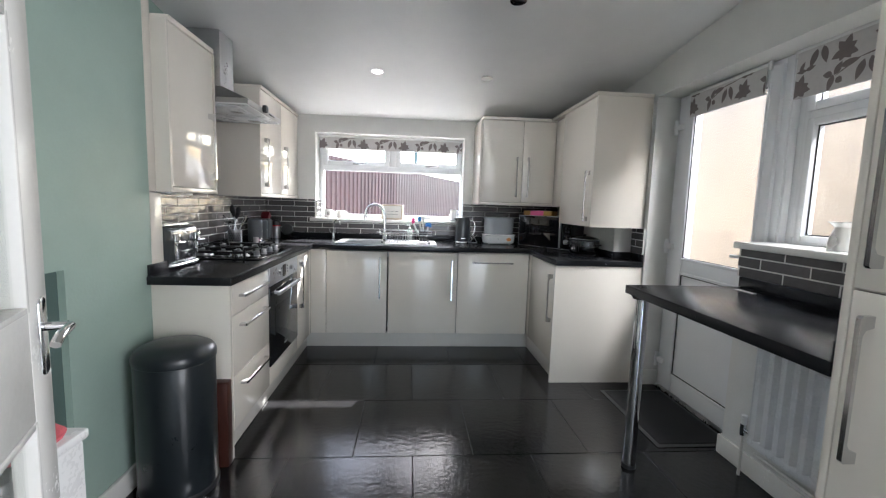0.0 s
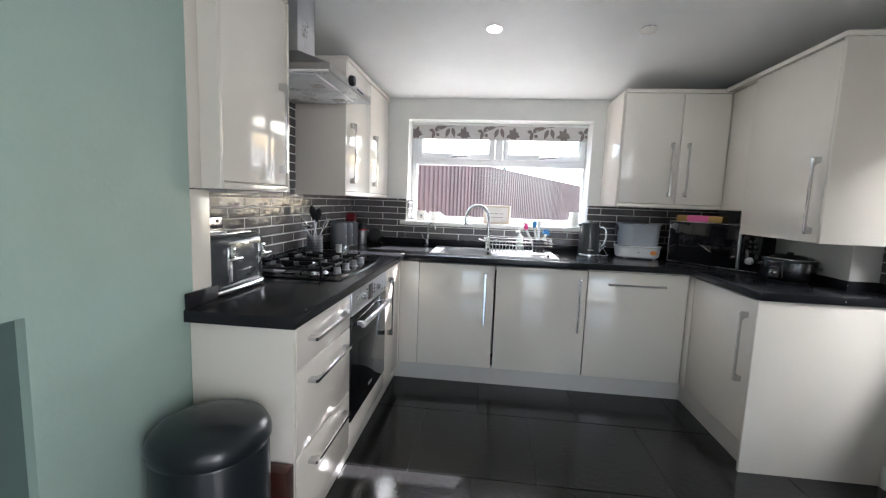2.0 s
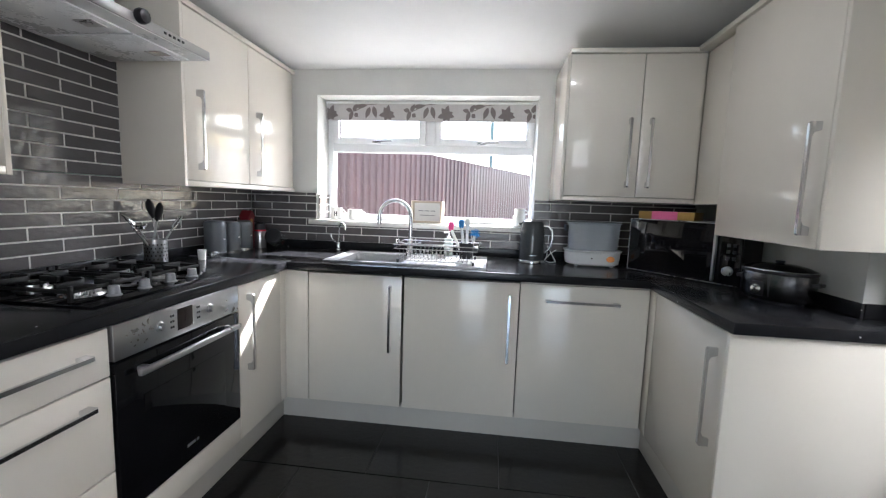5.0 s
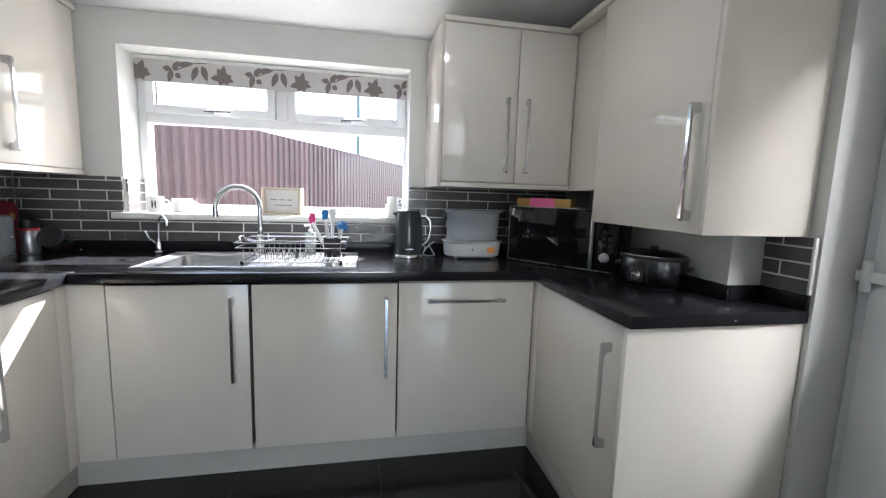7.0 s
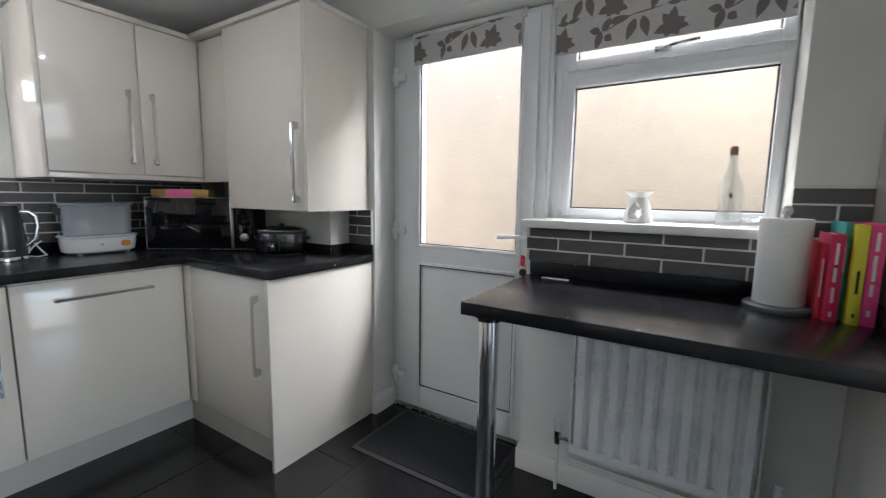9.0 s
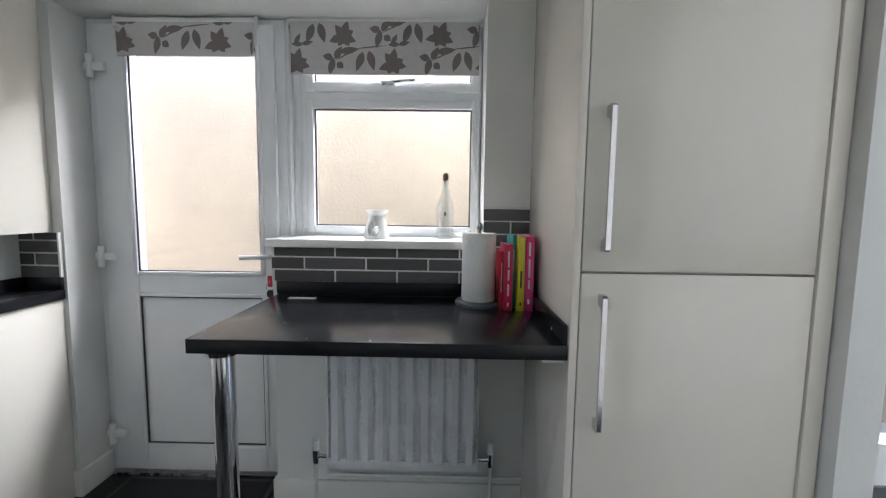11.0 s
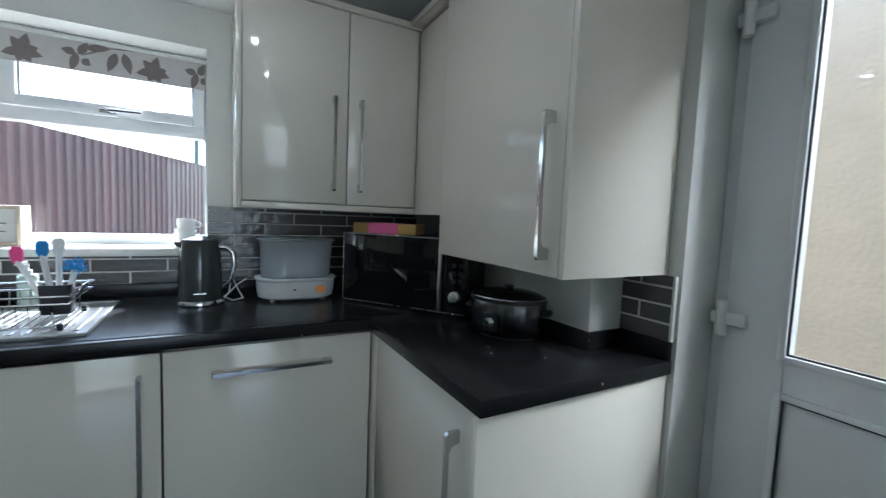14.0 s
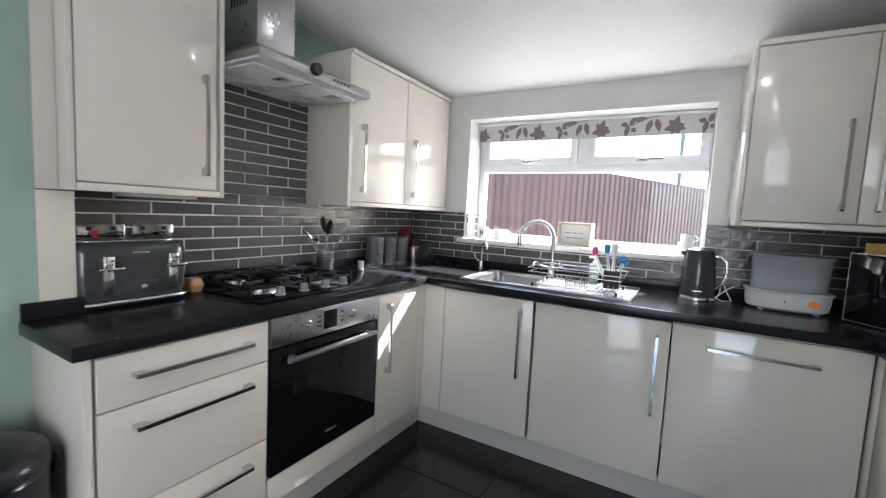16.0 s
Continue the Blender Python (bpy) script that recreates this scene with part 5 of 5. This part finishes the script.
for sx in (0.05, W - 0.05):
    for sy in (0.05, D - 0.05):
        part("foot", lathe([(0, 0), (0.012, 0), (0.012, 0.009), (0, 0.009)], sx, sy, 10), M_RUBBER, u, local=True)
u = thing("gift_box", (1.31, 3.90, 1.197), "flat pink and gold cardboard box on the microwave", "box", rz=ang + 12)
part("box", box(-0.14, 0.14, -0.07, 0.07, 0.0, 0.042, 0.002), M_GOLD, u, local=True)
part("pink_sleeve", boxes((-0.07, 0.06, -0.0715, 0.0715, -0.0, 0.0435)), M_PINK, u, "bright pink label", local=True)

u = thing("slow_cooker", (1.475, 3.255, 0.905), "oval dark steel slow cooker with black glass lid", "slow cooker", rz=-55)
u.scale = (0.90, 0.90, 0.92)
part("body", lathe([(0, 0.012), (0.105, 0.012), (0.118, 0.03), (0.122, 0.12), (0.118, 0.128), (0, 0.128)], seg=40, sx=1.12, sy=0.88), M_DSTEEL, u, "dark brushed steel body", local=True)
part("pot_rim", lathe([(0.105, 0.126), (0.124, 0.128), (0.124, 0.137), (0.105, 0.138)], seg=40, sx=1.12, sy=0.88), M_BLACK, u, local=True)
ld = part("lid", lathe([(0.122, 0.138), (0.120, 0.142), (0.09, 0.156), (0.05, 0.164), (0.0, 0.166)], seg=40, sx=1.12, sy=0.88), M_BGLASS, u, "dark glass lid", local=True)
part("lid_rim", tube([(1.12 * 0.121 * math.cos(a), 0.88 * 0.121 * math.sin(a), 0.140) for a in [k * math.pi / 20 for k in range(40)]], 0.003, 6, loop=True), M_CHROME, ld, local=True)
part("lid_knob", lathe([(0, 0.163), (0.012, 0.164), (0.018, 0.172), (0.016, 0.178), (0, 0.179)], seg=18), M_BLACK, ld, local=True)
for s in (-1, 1):
    part("side_handle", boxes((s * 0.142 - 0.014, s * 0.142 + 0.014, -0.03, 0.03, 0.086, 0.102), bev=0.005), M_BLACK, u, local=True)
kn = lathe([(0, 0), (0.020, 0), (0.019, 0.014), (0, 0.016)], seg=20)
bmesh.ops.transform(kn, matrix=Matrix.Translation((-0.03, -0.104, 0.06)) @ Matrix.Rotation(radians(90), 4, "X"), verts=kn.verts)
part("dial", kn, M_CHROME, u, "chrome control dial", local=True)
part("control_plate", boxes((-0.055, -0.005, -0.1065, -0.090, 0.03, 0.09), bev=0.003), M_BLACK, u, local=True)
part("feet", lathe([(0, 0), (0.09, 0), (0.09, 0.013), (0, 0.013)], seg=30, sx=1.1, sy=0.85), M_BLACK, u, local=True)


# ================= sills =================
def mug(x, y, z, r, h, ang_, label):
    o = thing("mug", (x, y, z), label, "mug", "mugs on the sill", rz=ang_)
    part("cup", lathe([(0, 0), (r * 0.8, 0), (r * 0.95, 0.006), (r, h), (r - 0.004, h), (r * 0.9 - 0.004, 0.008), (0, 0.007)], seg=28), M_CERAM, o, local=True)
    part("handle", tube([(r * 0.95, 0, h * 0.8)] + [(r + 0.026 * math.sin(radians(a)), 0, h * 0.5 + h * 0.3 * math.cos(radians(a))) for a in (30, 60, 90, 120, 150)] + [(r * 0.92, 0, h * 0.2)], 0.004, 8), M_CERAM, o, local=True)
    return o


mg = mug(-0.745, 4.33, 1.102, 0.040, 0.085, 10, "white mug with a black motif")
part("motif", boxes((-0.010, -0.004, -0.0405, -0.037, 0.025, 0.062), (0.004, 0.010, -0.0405, -0.037, 0.025, 0.062), (-0.010, 0.010, -0.0408, -0.037, 0.042, 0.047)), M_BLACK, mg, local=True)
mug(-0.625, 4.36, 1.102, 0.050, 0.075, 15, "wide white cup on the sill")
mug(0.525, 4.345, 1.102, 0.042, 0.075, -20, "white mug, lower of a stacked pair")
mug(0.528, 4.345, 1.172, 0.036, 0.05, 25, "small white cup stacked on a mug")
u = thing("box_frame_sign", (-0.10, 4.35, 1.102), "small pale wood box frame with lettered card", "picture frame", rz=-4)
u.scale = (1.28, 1.7, 1.12)
part("frame", boxes((-0.085, -0.073, -0.02, 0.025, 0.0, 0.135), (0.073, 0.085, -0.02, 0.025, 0.0, 0.135), (-0.073, 0.073, -0.019, 0.025, 0.0, 0.012), (-0.073, 0.073, -0.019, 0.025, 0.123, 0.135), bev=0.001), M_PALE, u, local=True)
part("card", box(-0.073, 0.073, 0.0, 0.006, 0.012, 0.123), M_PAPER, u, local=True)
part("lettering", boxes(*[(-0.05 + k * 0.034, -0.026 + k * 0.034, -0.0015, 0.0, 0.072, 0.077) for k in range(3)], (-0.04, 0.04, -0.0015, 0.0, 0.045, 0.049)), M_KNOB, u, local=True)

u = thing("wax_burner", (1.845, 1.595, 1.130), "white ceramic wax burner with oval opening", "wax burner")
u.scale = (1.08, 1.08, 1.05)
wb = bmesh.new()
seg = 40
rings = [[wb.verts.new((r * math.cos(2 * math.pi * i / seg), r * math.sin(2 * math.pi * i / seg), z)) for i in range(seg)] for r, z in
         [(0.047, 0.0), (0.047, 0.006), (0.0465, 0.014), (0.046, 0.022), (0.045, 0.030), (0.044, 0.038), (0.0425, 0.046), (0.041, 0.054), (0.039, 0.062),
          (0.0365, 0.070), (0.034, 0.078), (0.031, 0.088), (0.031, 0.094), (0.040, 0.104), (0.049, 0.112), (0.049, 0.115), (0.03, 0.106), (0.001, 0.102)]]
for j in range(len(rings) - 1):
    for i in range(seg):
        a = (i + 0.5) / seg * 2 * math.pi
        z = (rings[j][i].co.z + rings[j + 1][i].co.z) / 2
        off = min(abs(math.atan2(math.sin(a - q), math.cos(a - q))) for q in (radians(172), radians(-8)))
        wide = 0.56 * math.sqrt(max(0.0, 1 - ((z - 0.034) / 0.020) ** 2)) if z < 0.034 else 0.56 * max(0.0, 1 - ((z - 0.034) / 0.042) ** 1.6)
        if off < wide:
            continue
        k = (i + 1) % seg
        wb.faces.new((rings[j][i], rings[j][k], rings[j + 1][k], rings[j + 1][i]))
wo = part("body", wb, M_CERAM, u, local=True)
sm = wo.modifiers.new("shell", "SOLIDIFY")
sm.thickness = 0.004
part("tealight", lathe([(0, 0.0), (0.019, 0.0), (0.019, 0.014), (0, 0.014)], seg=18), M_NICKEL, u, local=True)
u = thing("glass_bottle", (1.895, 1.305, 1.130), "clear ridged glass bottle with swing-top stopper", "bottle")
part("bottle", lathe([(0, 0), (0.040, 0), (0.042, 0.006), (0.036, 0.06), (0.039, 0.11), (0.036, 0.145), (0.024, 0.175), (0.015, 0.205), (0.014, 0.245), (0.016, 0.25), (0.012, 0.25), (0.010, 0.205), (0.030, 0.145), (0.033, 0.02), (0, 0.008)], seg=32), M_CLEAR, u, local=True)
part("stopper", lathe([(0, 0.248), (0.012, 0.248), (0.013, 0.270), (0.008, 0.280), (0, 0.281)], seg=18), M_STOP, u, "brown cork stopper", local=True)
part("wire_clip", tube([(0.016, 0, 0.235), (0.022, 0, 0.215), (0.030, 0, 0.225), (0.018, 0, 0.262), (0, 0, 0.27)], 0.0014, 6), M_NICKEL, u, local=True)
part("hanging_charm", boxes((-0.045, -0.041, -0.004, 0.004, 0.10, 0.114)), M_DGREY, u, local=True)
u = thing("glass_dish", (1.82, 1.235, 1.130), "small cut glass dish on the side sill", "dish")
part("dish", lathe([(0, 0), (0.02, 0), (0.022, 0.008), (0.034, 0.028), (0.042, 0.034), (0.039, 0.035), (0.030, 0.028), (0.0, 0.010)], seg=24), M_CLEAR, u, local=True)

# ================= breakfast bar =================
u = thing("kitchen_roll", (1.615, 1.175, 0.905), "white kitchen roll on a grey holder", "kitchen roll")
part("holder_base", lathe([(0, 0), (0.082, 0), (0.085, 0.005), (0.085, 0.013), (0.08, 0.018), (0, 0.018)], seg=40), M_CAN, u, "round grey holder base", local=True)
part("roll", lathe([(0.022, 0.019), (0.060, 0.019), (0.062, 0.022), (0.062, 0.262), (0.060, 0.266), (0.022, 0.266)], seg=48), M_PAPER, u, local=True)
part("core", lathe([(0.019, 0.019), (0.022, 0.019), (0.022, 0.266), (0.019, 0.266)], seg=24), M_CARD, u, local=True)
part("rod", lathe([(0, 0.018), (0.007, 0.018), (0.007, 0.275), (0.013, 0.28), (0.014, 0.292), (0.008, 0.302), (0, 0.303)], seg=18), M_NICKEL, u, local=True)


def book(y0, th_, x0, depth, h, m_cover, lean, label, marks):
    o = thing("book", (x0, y0, 0.905), label, "book", "cookery books", rz=0)
    o.rotation_euler = (radians(lean), 0, 0)
    part("cover", boxes((0, depth, 0, 0.003, 0, h), (0, depth, th_ - 0.003, th_, 0, h), (-0.003, 0.003, 0.0, th_, 0, h), bev=0.001), m_cover, o, local=True)
    part("pages", box(0.004, depth - 0.005, 0.0032, th_ - 0.0032, 0.004, h - 0.004), M_PAPER, o, local=True)
    mk = boxes(*[(-0.0042, -0.003, th_ * 0.40, th_ * 0.62, h * a, h * b) for a, b in marks])
    part("spine_lettering", mk, M_PAPER if m_cover is not M_YELLOW else M_DGREY, o, local=True)
    return o


book(0.990, 0.030, 1.525, 0.17, 0.262, M_HOTPINK, 0.0, "tall hot pink cookery book standing on the bar", ((0.10, 0.16), (0.30, 0.42), (0.45, 0.70), (0.74, 0.92)))
book(1.022, 0.024, 1.520, 0.17, 0.258, M_YELLOW, 0.0, "yellow cookery book standing on the bar", ((0.08, 0.12), (0.32, 0.55)))
book(1.048, 0.012, 1.560, 0.16, 0.262, M_TEAL, 0.0, "teal cookery book standing on the bar", ((0.5, 0.8),))
book(1.062, 0.028, 1.530, 0.15, 0.232, M_CRIMSON, 0.0, "thick crimson cookery book standing on the bar", ((0.06, 0.12), (0.22, 0.40), (0.46, 0.62), (0.66, 0.9)))
book(1.092, 0.012, 1.550, 0.13, 0.205, M_RED, 0.0, "thin red cookery book standing on the bar", ((0.3, 0.8),))
solid("paper_slip", box(1.655, 1.68, 1.80, 1.905, 0.9055, 0.9068), M_PAPER, "small white paper slip on the bar", "paper")

# ================= floor things =================
u = thing("pedal_bin", (-0.905, 1.835, 0.0), "charcoal round pedal bin with domed lid", "bin")
part("body", lathe([(0, 0.02), (0.150, 0.02), (0.152, 0.03), (0.152, 0.575), (0.150, 0.580), (0, 0.580)], seg=56), M_BIN, u, local=True)
part("lid", lathe([(0, 0.583), (0.155, 0.583), (0.157, 0.59), (0.156, 0.612), (0.145, 0.632), (0.115, 0.648), (0.06, 0.656), (0, 0.658)], seg=56), M_BIN, u, local=True)
part("base_ring", lathe([(0, 0.0), (0.156, 0.0), (0.157, 0.018), (0.152, 0.026), (0, 0.026)], seg=56), M_BLACK, u, local=True)
part("pedal", boxes((0.085, 0.165, -0.165, -0.10, 0.012, 0.022), bev=0.006), M_CHROME, u, "chrome foot pedal", local=True)
part("hinge_block", boxes((-0.05, 0.05, 0.148, 0.168, 0.54, 0.60), bev=0.008), M_BLACK, u, local=True)

solid("tray", box(-0.93, -0.748, 1.955, 2.008, 0.0, 0.415, 0.004), M_DWOOD, "dark red-brown wooden board leaning against the drawer unit", "board")
u = thing("storage_box", (-0.93, 1.06, 0.0), "white plastic storage box with loose lid", "storage box")
part("box", box(-1.09, -0.762, 0.92, 1.145, 0.0, 0.630, 0.012), M_WPLAS, u)
part("lid", box(-1.096, -0.754, 0.913, 1.153, 0.627, 0.655, 0.008), M_WPLAS, u)
solid("tea_towel", loft([[(x - 0.86, y + 1.05, z) for x, y, z in rrect(w, d, r, zz)] for w, d, r, zz in ((0.17, 0.16, 0.05, 0.656), (0.19, 0.17, 0.06, 0.670), (0.15, 0.14, 0.05, 0.687), (0.08, 0.06, 0.025, 0.699))]), M_TOWEL,
      "crumpled red floral cloth on the storage box", "cloth")
u = thing("doormat", (1.63, 2.40, 0.0), "dark grey ribbed doormat inside the back door", "doormat")
part("backing", box(1.442, 1.885, 2.055, 2.745, 0.0, 0.005, 0.002), M_RUBBER, u)
part("mat_surface", box(1.465, 1.862, 2.078, 2.722, 0.005, 0.0105, 0.002), M_MAT, u)

# open inner door, glazed, beside the walk
hx, hy = -0.40, 0.29
ex_, ey_ = -0.712, 1.00
dl = Vector((ex_ - hx, ey_ - hy, 0))
u = thing("door_2", (hx, hy, 0.0), "white glazed inner door standing open", "door", kind="structure", rz=math.degrees(math.atan2(dl.y, dl.x)))
L = dl.length
T = 0.038
part("door_leaf", boxes((0.0, 0.11, 0, T, 0.008, 2.0), (L - 0.10, L, 0, T, 0.008, 2.0), (0.11, L - 0.10, 0.0005, T - 0.0005, 0.008, 0.22), (0.11, L - 0.10, 0.0005, T - 0.0005, 0.80, 1.03),
                        (0.11, L - 0.10, 0.0005, T - 0.0005, 1.60, 1.70), (0.11, L - 0.10, 0.0005, T - 0.0005, 1.90, 2.0), bev=0.004), M_TRIM, u, local=True)
for z0, z1 in ((0.22, 0.80), (1.03, 1.60), (1.70, 1.90)):
    part("glazing_bead", boxes((0.11, 0.122, -0.002, T + 0.002, z0, z1), (L - 0.112, L - 0.10, -0.002, T + 0.002, z0, z1), (0.122, L - 0.112, -0.002, T + 0.002, z0, z0 + 0.012), (0.122, L - 0.112, -0.002, T + 0.002, z1 - 0.012, z1), bev=0.002), M_TRIM, u, local=True)
    g = part("pane", box(0.112, L - 0.102, T / 2 - 0.002, T / 2 + 0.002, z0 + 0.002, z1 - 0.002), M_GLASS, u, local=True, smooth=False)
    g.visible_shadow = False
pl_ = pillow(0.04, 0.17, 0.0, 0.006, 0.018, 0.003)
bmesh.ops.transform(pl_, matrix=Matrix.Translation((L - 0.045, 0, 0.965)) @ Matrix.Rotation(radians(90), 4, "X"), verts=pl_.verts)
part("handle_plate", pl_, M_CHROME, u, "chrome handle plate", local=True)
part("lever_handle", tube([(L - 0.045, 0, 0.985), (L - 0.045, -0.045, 0.985), (L - 0.06, -0.052, 0.986), (L - 0.13, -0.052, 0.984), (L - 0.15, -0.05, 0.972)], 0.0095, 12), M_CHROME, u, "chrome scroll lever", local=True)

# ================= outdoors =================
gb = bmesh.new()
box(-60, 60, 4.56, 90, -0.6, -0.25, into=gb)
box(2.06, 60, -40, 4.56, -0.6, -0.25, into=gb)
box(-60, -1.64, -40, 4.56, -0.6, -0.25, into=gb)
box(-1.64, 2.06, -40, -5.6, -0.6, -0.25, into=gb)
solid("ground", gb, M_CONC, "plain concrete yard and ground outside", "ground", kind="structure")
nw = thing("neighbour_wall", (3.1, 1.5, -0.25), "cream rendered neighbouring house wall with faint stains", "wall", kind="structure")
part("render", box(3.05, 3.30, -4.0, 6.2, -0.25, 5.2), M_RENDER, nw)
# red-brown profiled fence, running obliquely away
f0, f1 = Vector((-3.3, 3.65, 0)), Vector((6.0, 24.3, 0))
fd = (f1 - f0).normalized()
fn = Vector((fd.y, -fd.x, 0))
fence = thing("fence", (f0.x, f0.y, -0.25), "tall red-brown profiled fence in the yard", "fence")
FP = 0.30
prof = [(0.0, 0.0), (0.05, 0.0), (0.075, 0.020), (0.125, 0.020), (0.15, 0.0), (0.20, 0.0), (0.225, 0.020), (0.275, 0.020), (0.30, 0.0)]
sheet = bmesh.new()
loft([[(u_ , w_, z) for u_, w_ in prof] + [(u_, w_ - 0.003, z) for u_, w_ in prof[::-1]] for z in (0.0, 2.35)], sheet)
sheet_me = bpy.data.meshes.new("fence_board")
bmesh.ops.recalc_face_normals(sheet, faces=sheet.faces)
sheet.to_mesh(sheet_me)
sheet.free()
sheet_me.materials.append(M_FENCE)
fa = math.atan2(fd.y, fd.x)
for k in range(int((f1 - f0).length / FP)):
    o = new("fence_panel", sheet_me)
    o.parent = fence
    o.matrix_basis = Matrix.Translation(fd * FP * k) @ Matrix.Rotation(fa + math.pi, 4, "Z") @ Matrix.Translation((-FP, 0, 0)) @ Matrix.Diagonal((1, 1, 0.955 if (f0 + fd * FP * k).y < 7.0 else 1.0, 1))
solid("lamp_post", tube([(0.23, 14.6, -0.25), (0.23, 14.6, 7.0)], 0.055, 12), M_POLE, "slim grey-green street pole beyond the fence", "pole")
tw = bmesh.new()
rnd = random.Random(5)


def grow(p, d, ln, r, depth):
    q = p + d * ln
    tube([p, p.lerp(q, 0.5) + Vector((rnd.uniform(-1, 1), rnd.uniform(-1, 1), 0)) * ln * 0.05, q], r, 5, tw)
    if depth:
        for _ in range(4):
            nd = (d + Vector((rnd.uniform(-0.7, 0.7), rnd.uniform(-0.7, 0.7), rnd.uniform(-0.1, 0.5)))).normalized()
            grow(p.lerp(q, rnd.uniform(0.55, 1.0)), nd, ln * rnd.uniform(0.5, 0.75), r * 0.55, depth - 1)


tree = thing("tree", (9.5, 42, -0.25), "bare distant tree beyond the fence", "tree")
grow(Vector((9.5, 42, -0.25)), Vector((0, 0, 1)), 1.9, 0.12, 4)
part("branches", tw, M_LEAF, tree)


# ================= tiles, the many pieces last =================
def piece_mesh(name, w, h, d, ch, m):
    """A chamfered tile lying on the plane y = 0, facing -y, its lower left corner at the origin."""
    vs = [(0, 0, 0), (w, 0, 0), (w, 0, h), (0, 0, h), (0, -d + ch, 0), (w, -d + ch, 0), (w, -d + ch, h), (0, -d + ch, h),
          (ch, -d, ch), (w - ch, -d, ch), (w - ch, -d, h - ch), (ch, -d, h - ch)]
    fs = [(0, 1, 5, 4), (1, 2, 6, 5), (2, 3, 7, 6), (3, 0, 4, 7), (4, 5, 9, 8), (5, 6, 10, 9), (6, 7, 11, 10), (7, 4, 8, 11), (8, 9, 10, 11)]
    me = bpy.data.meshes.new(name)
    me.from_pydata(vs, [], fs)
    me.materials.append(m)
    return me


TW, TH, GAP = 0.2443, 0.0448, 0.0065
CACHE = {}


def tiling(name, label, origin, rz, length, z0, z1, phase=0.0):
    """Long grey metro tiles on a grout bed, half-offset; u runs along the wall from origin."""
    th_ = thing(name, (origin[0], origin[1], z0), label, "wall tiles", rz=rz, kind="structure")
    part("grout_bed", box(0, length, -0.0098, 0.003, 0, z1 - z0), M_GROUT, th_, "pale grout", local=True, smooth=False)
    r, z = 0, 0.0
    while z < z1 - z0 - 0.006:
        h = min(TH, z1 - z0 - z)
        u_ = -phase - (0.5 * (TW + GAP) if r % 2 else 0.0)
        while u_ < length - 0.004:
            a, b = max(u_, 0.0), min(u_ + TW, length)
            if b - a > 0.008:
                key = (round(b - a, 3), round(h, 3))
                if key not in CACHE:
                    CACHE[key] = piece_mesh("tile", key[0], key[1], 0.0075, 0.0012, M_TILE)
                o = new("tile", CACHE[key])
                o.parent = th_
                o.matrix_basis = Matrix.Translation((a, -0.0035, z)) @ Matrix.Rotation(random.uniform(-0.004, 0.004), 4, "Z")
            u_ += TW + GAP
        z += TH + GAP
        r += 1
    return th_


ZT = 0.958
tiling("wall_tiles", "long grey glazed wall tiles above the hob", (-1.336, 2.124, ZT), 90, 2.110, ZT, 1.3125, 0.06)
tiling("wall_tiles", "long grey glazed wall tiles behind the cooker hood", (-1.336, 2.560, ZT + 7 * 0.0513 - 0.0), 90, 0.672, ZT + 0.3591, 1.815, 0.09)
tiling("wall_tiles", "long grey glazed tiles beside the sink window", (-1.328, 4.256, ZT), 0, 0.468, ZT, 1.283, 0.10)
tiling("wall_tiles", "long grey glazed tiles below the sink window", (-0.859, 4.256, ZT), 0, 1.471, ZT, 1.068, 0.05)
tiling("wall_tiles", "long grey glazed tiles behind kettle and microwave", (0.613, 4.256, ZT), 0, 0.985, ZT, 1.281, 0.02)
tiling("wall_tiles", "grey glazed tiles under the boiler cupboard", (1.756, 3.040, ZT), -90, 0.160, ZT, 1.141, 0.06)
tiling("wall_tiles", "grey glazed tiles above the breakfast bar", (1.756, 2.003, ZT), -90, 0.845, ZT, 1.096, 0.24)
tiling("wall_tiles", "grey glazed tiles between window and larder unit", (1.756, 1.150, ZT), -90, 0.182, ZT, 1.270, 0.14)
tiling("wall_tiles", "grey glazed tiles lining the sink window reveal", (-0.851, 4.262, 1.104), 90, 0.172, 1.104, 1.275, 0.03)
solid("tile_trim", boxes((1.744, 1.757, 2.872, 2.880, 0.958, 1.141), bev=0.001), M_TRIM, "white edge trim of the wall tiles", "trim", kind="structure")

# floor tiles
P, PY = 0.610, 0.603
fm = {}
ys = 2.02 - 8 * PY
r = 0
while ys < 4.0:
    off = -0.18 if r % 2 == 0 else 0.12
    x = off - 5 * P
    while x < 1.95:
        a, b = max(x + 0.0022, -1.33), min(x + P - 0.0022, 1.94)
        c, d = max(ys + 0.0022, -2.1), min(ys + PY - 0.0022, 4.2)
        if b - a > 0.02 and d - c > 0.02:
            key = (round(b - a, 3), round(d - c, 3))
            if key not in fm:
                w, h = key
                ch = 0.0016
                me = bpy.data.meshes.new("floor_tile")
                vs = [(0, 0, -0.006), (w, 0, -0.006), (w, h, -0.006), (0, h, -0.006), (0, 0, -ch), (w, 0, -ch), (w, h, -ch), (0, h, -ch),
                      (ch, ch, 0), (w - ch, ch, 0), (w - ch, h - ch, 0), (ch, h - ch, 0)]
                me.from_pydata(vs, [], [(0, 1, 5, 4), (1, 2, 6, 5), (2, 3, 7, 6), (3, 0, 4, 7), (4, 5, 9, 8), (5, 6, 10, 9), (6, 7, 11, 10), (7, 4, 8, 11), (8, 9, 10, 11)])
                me.materials.append(M_FLOOR)
                fm[key] = me
            o = new("floor_tile", fm[key])
            o.parent = floor
            o.location = Vector((a, c, 0)) - floor.location
        x += P
    ys += PY
    r += 1
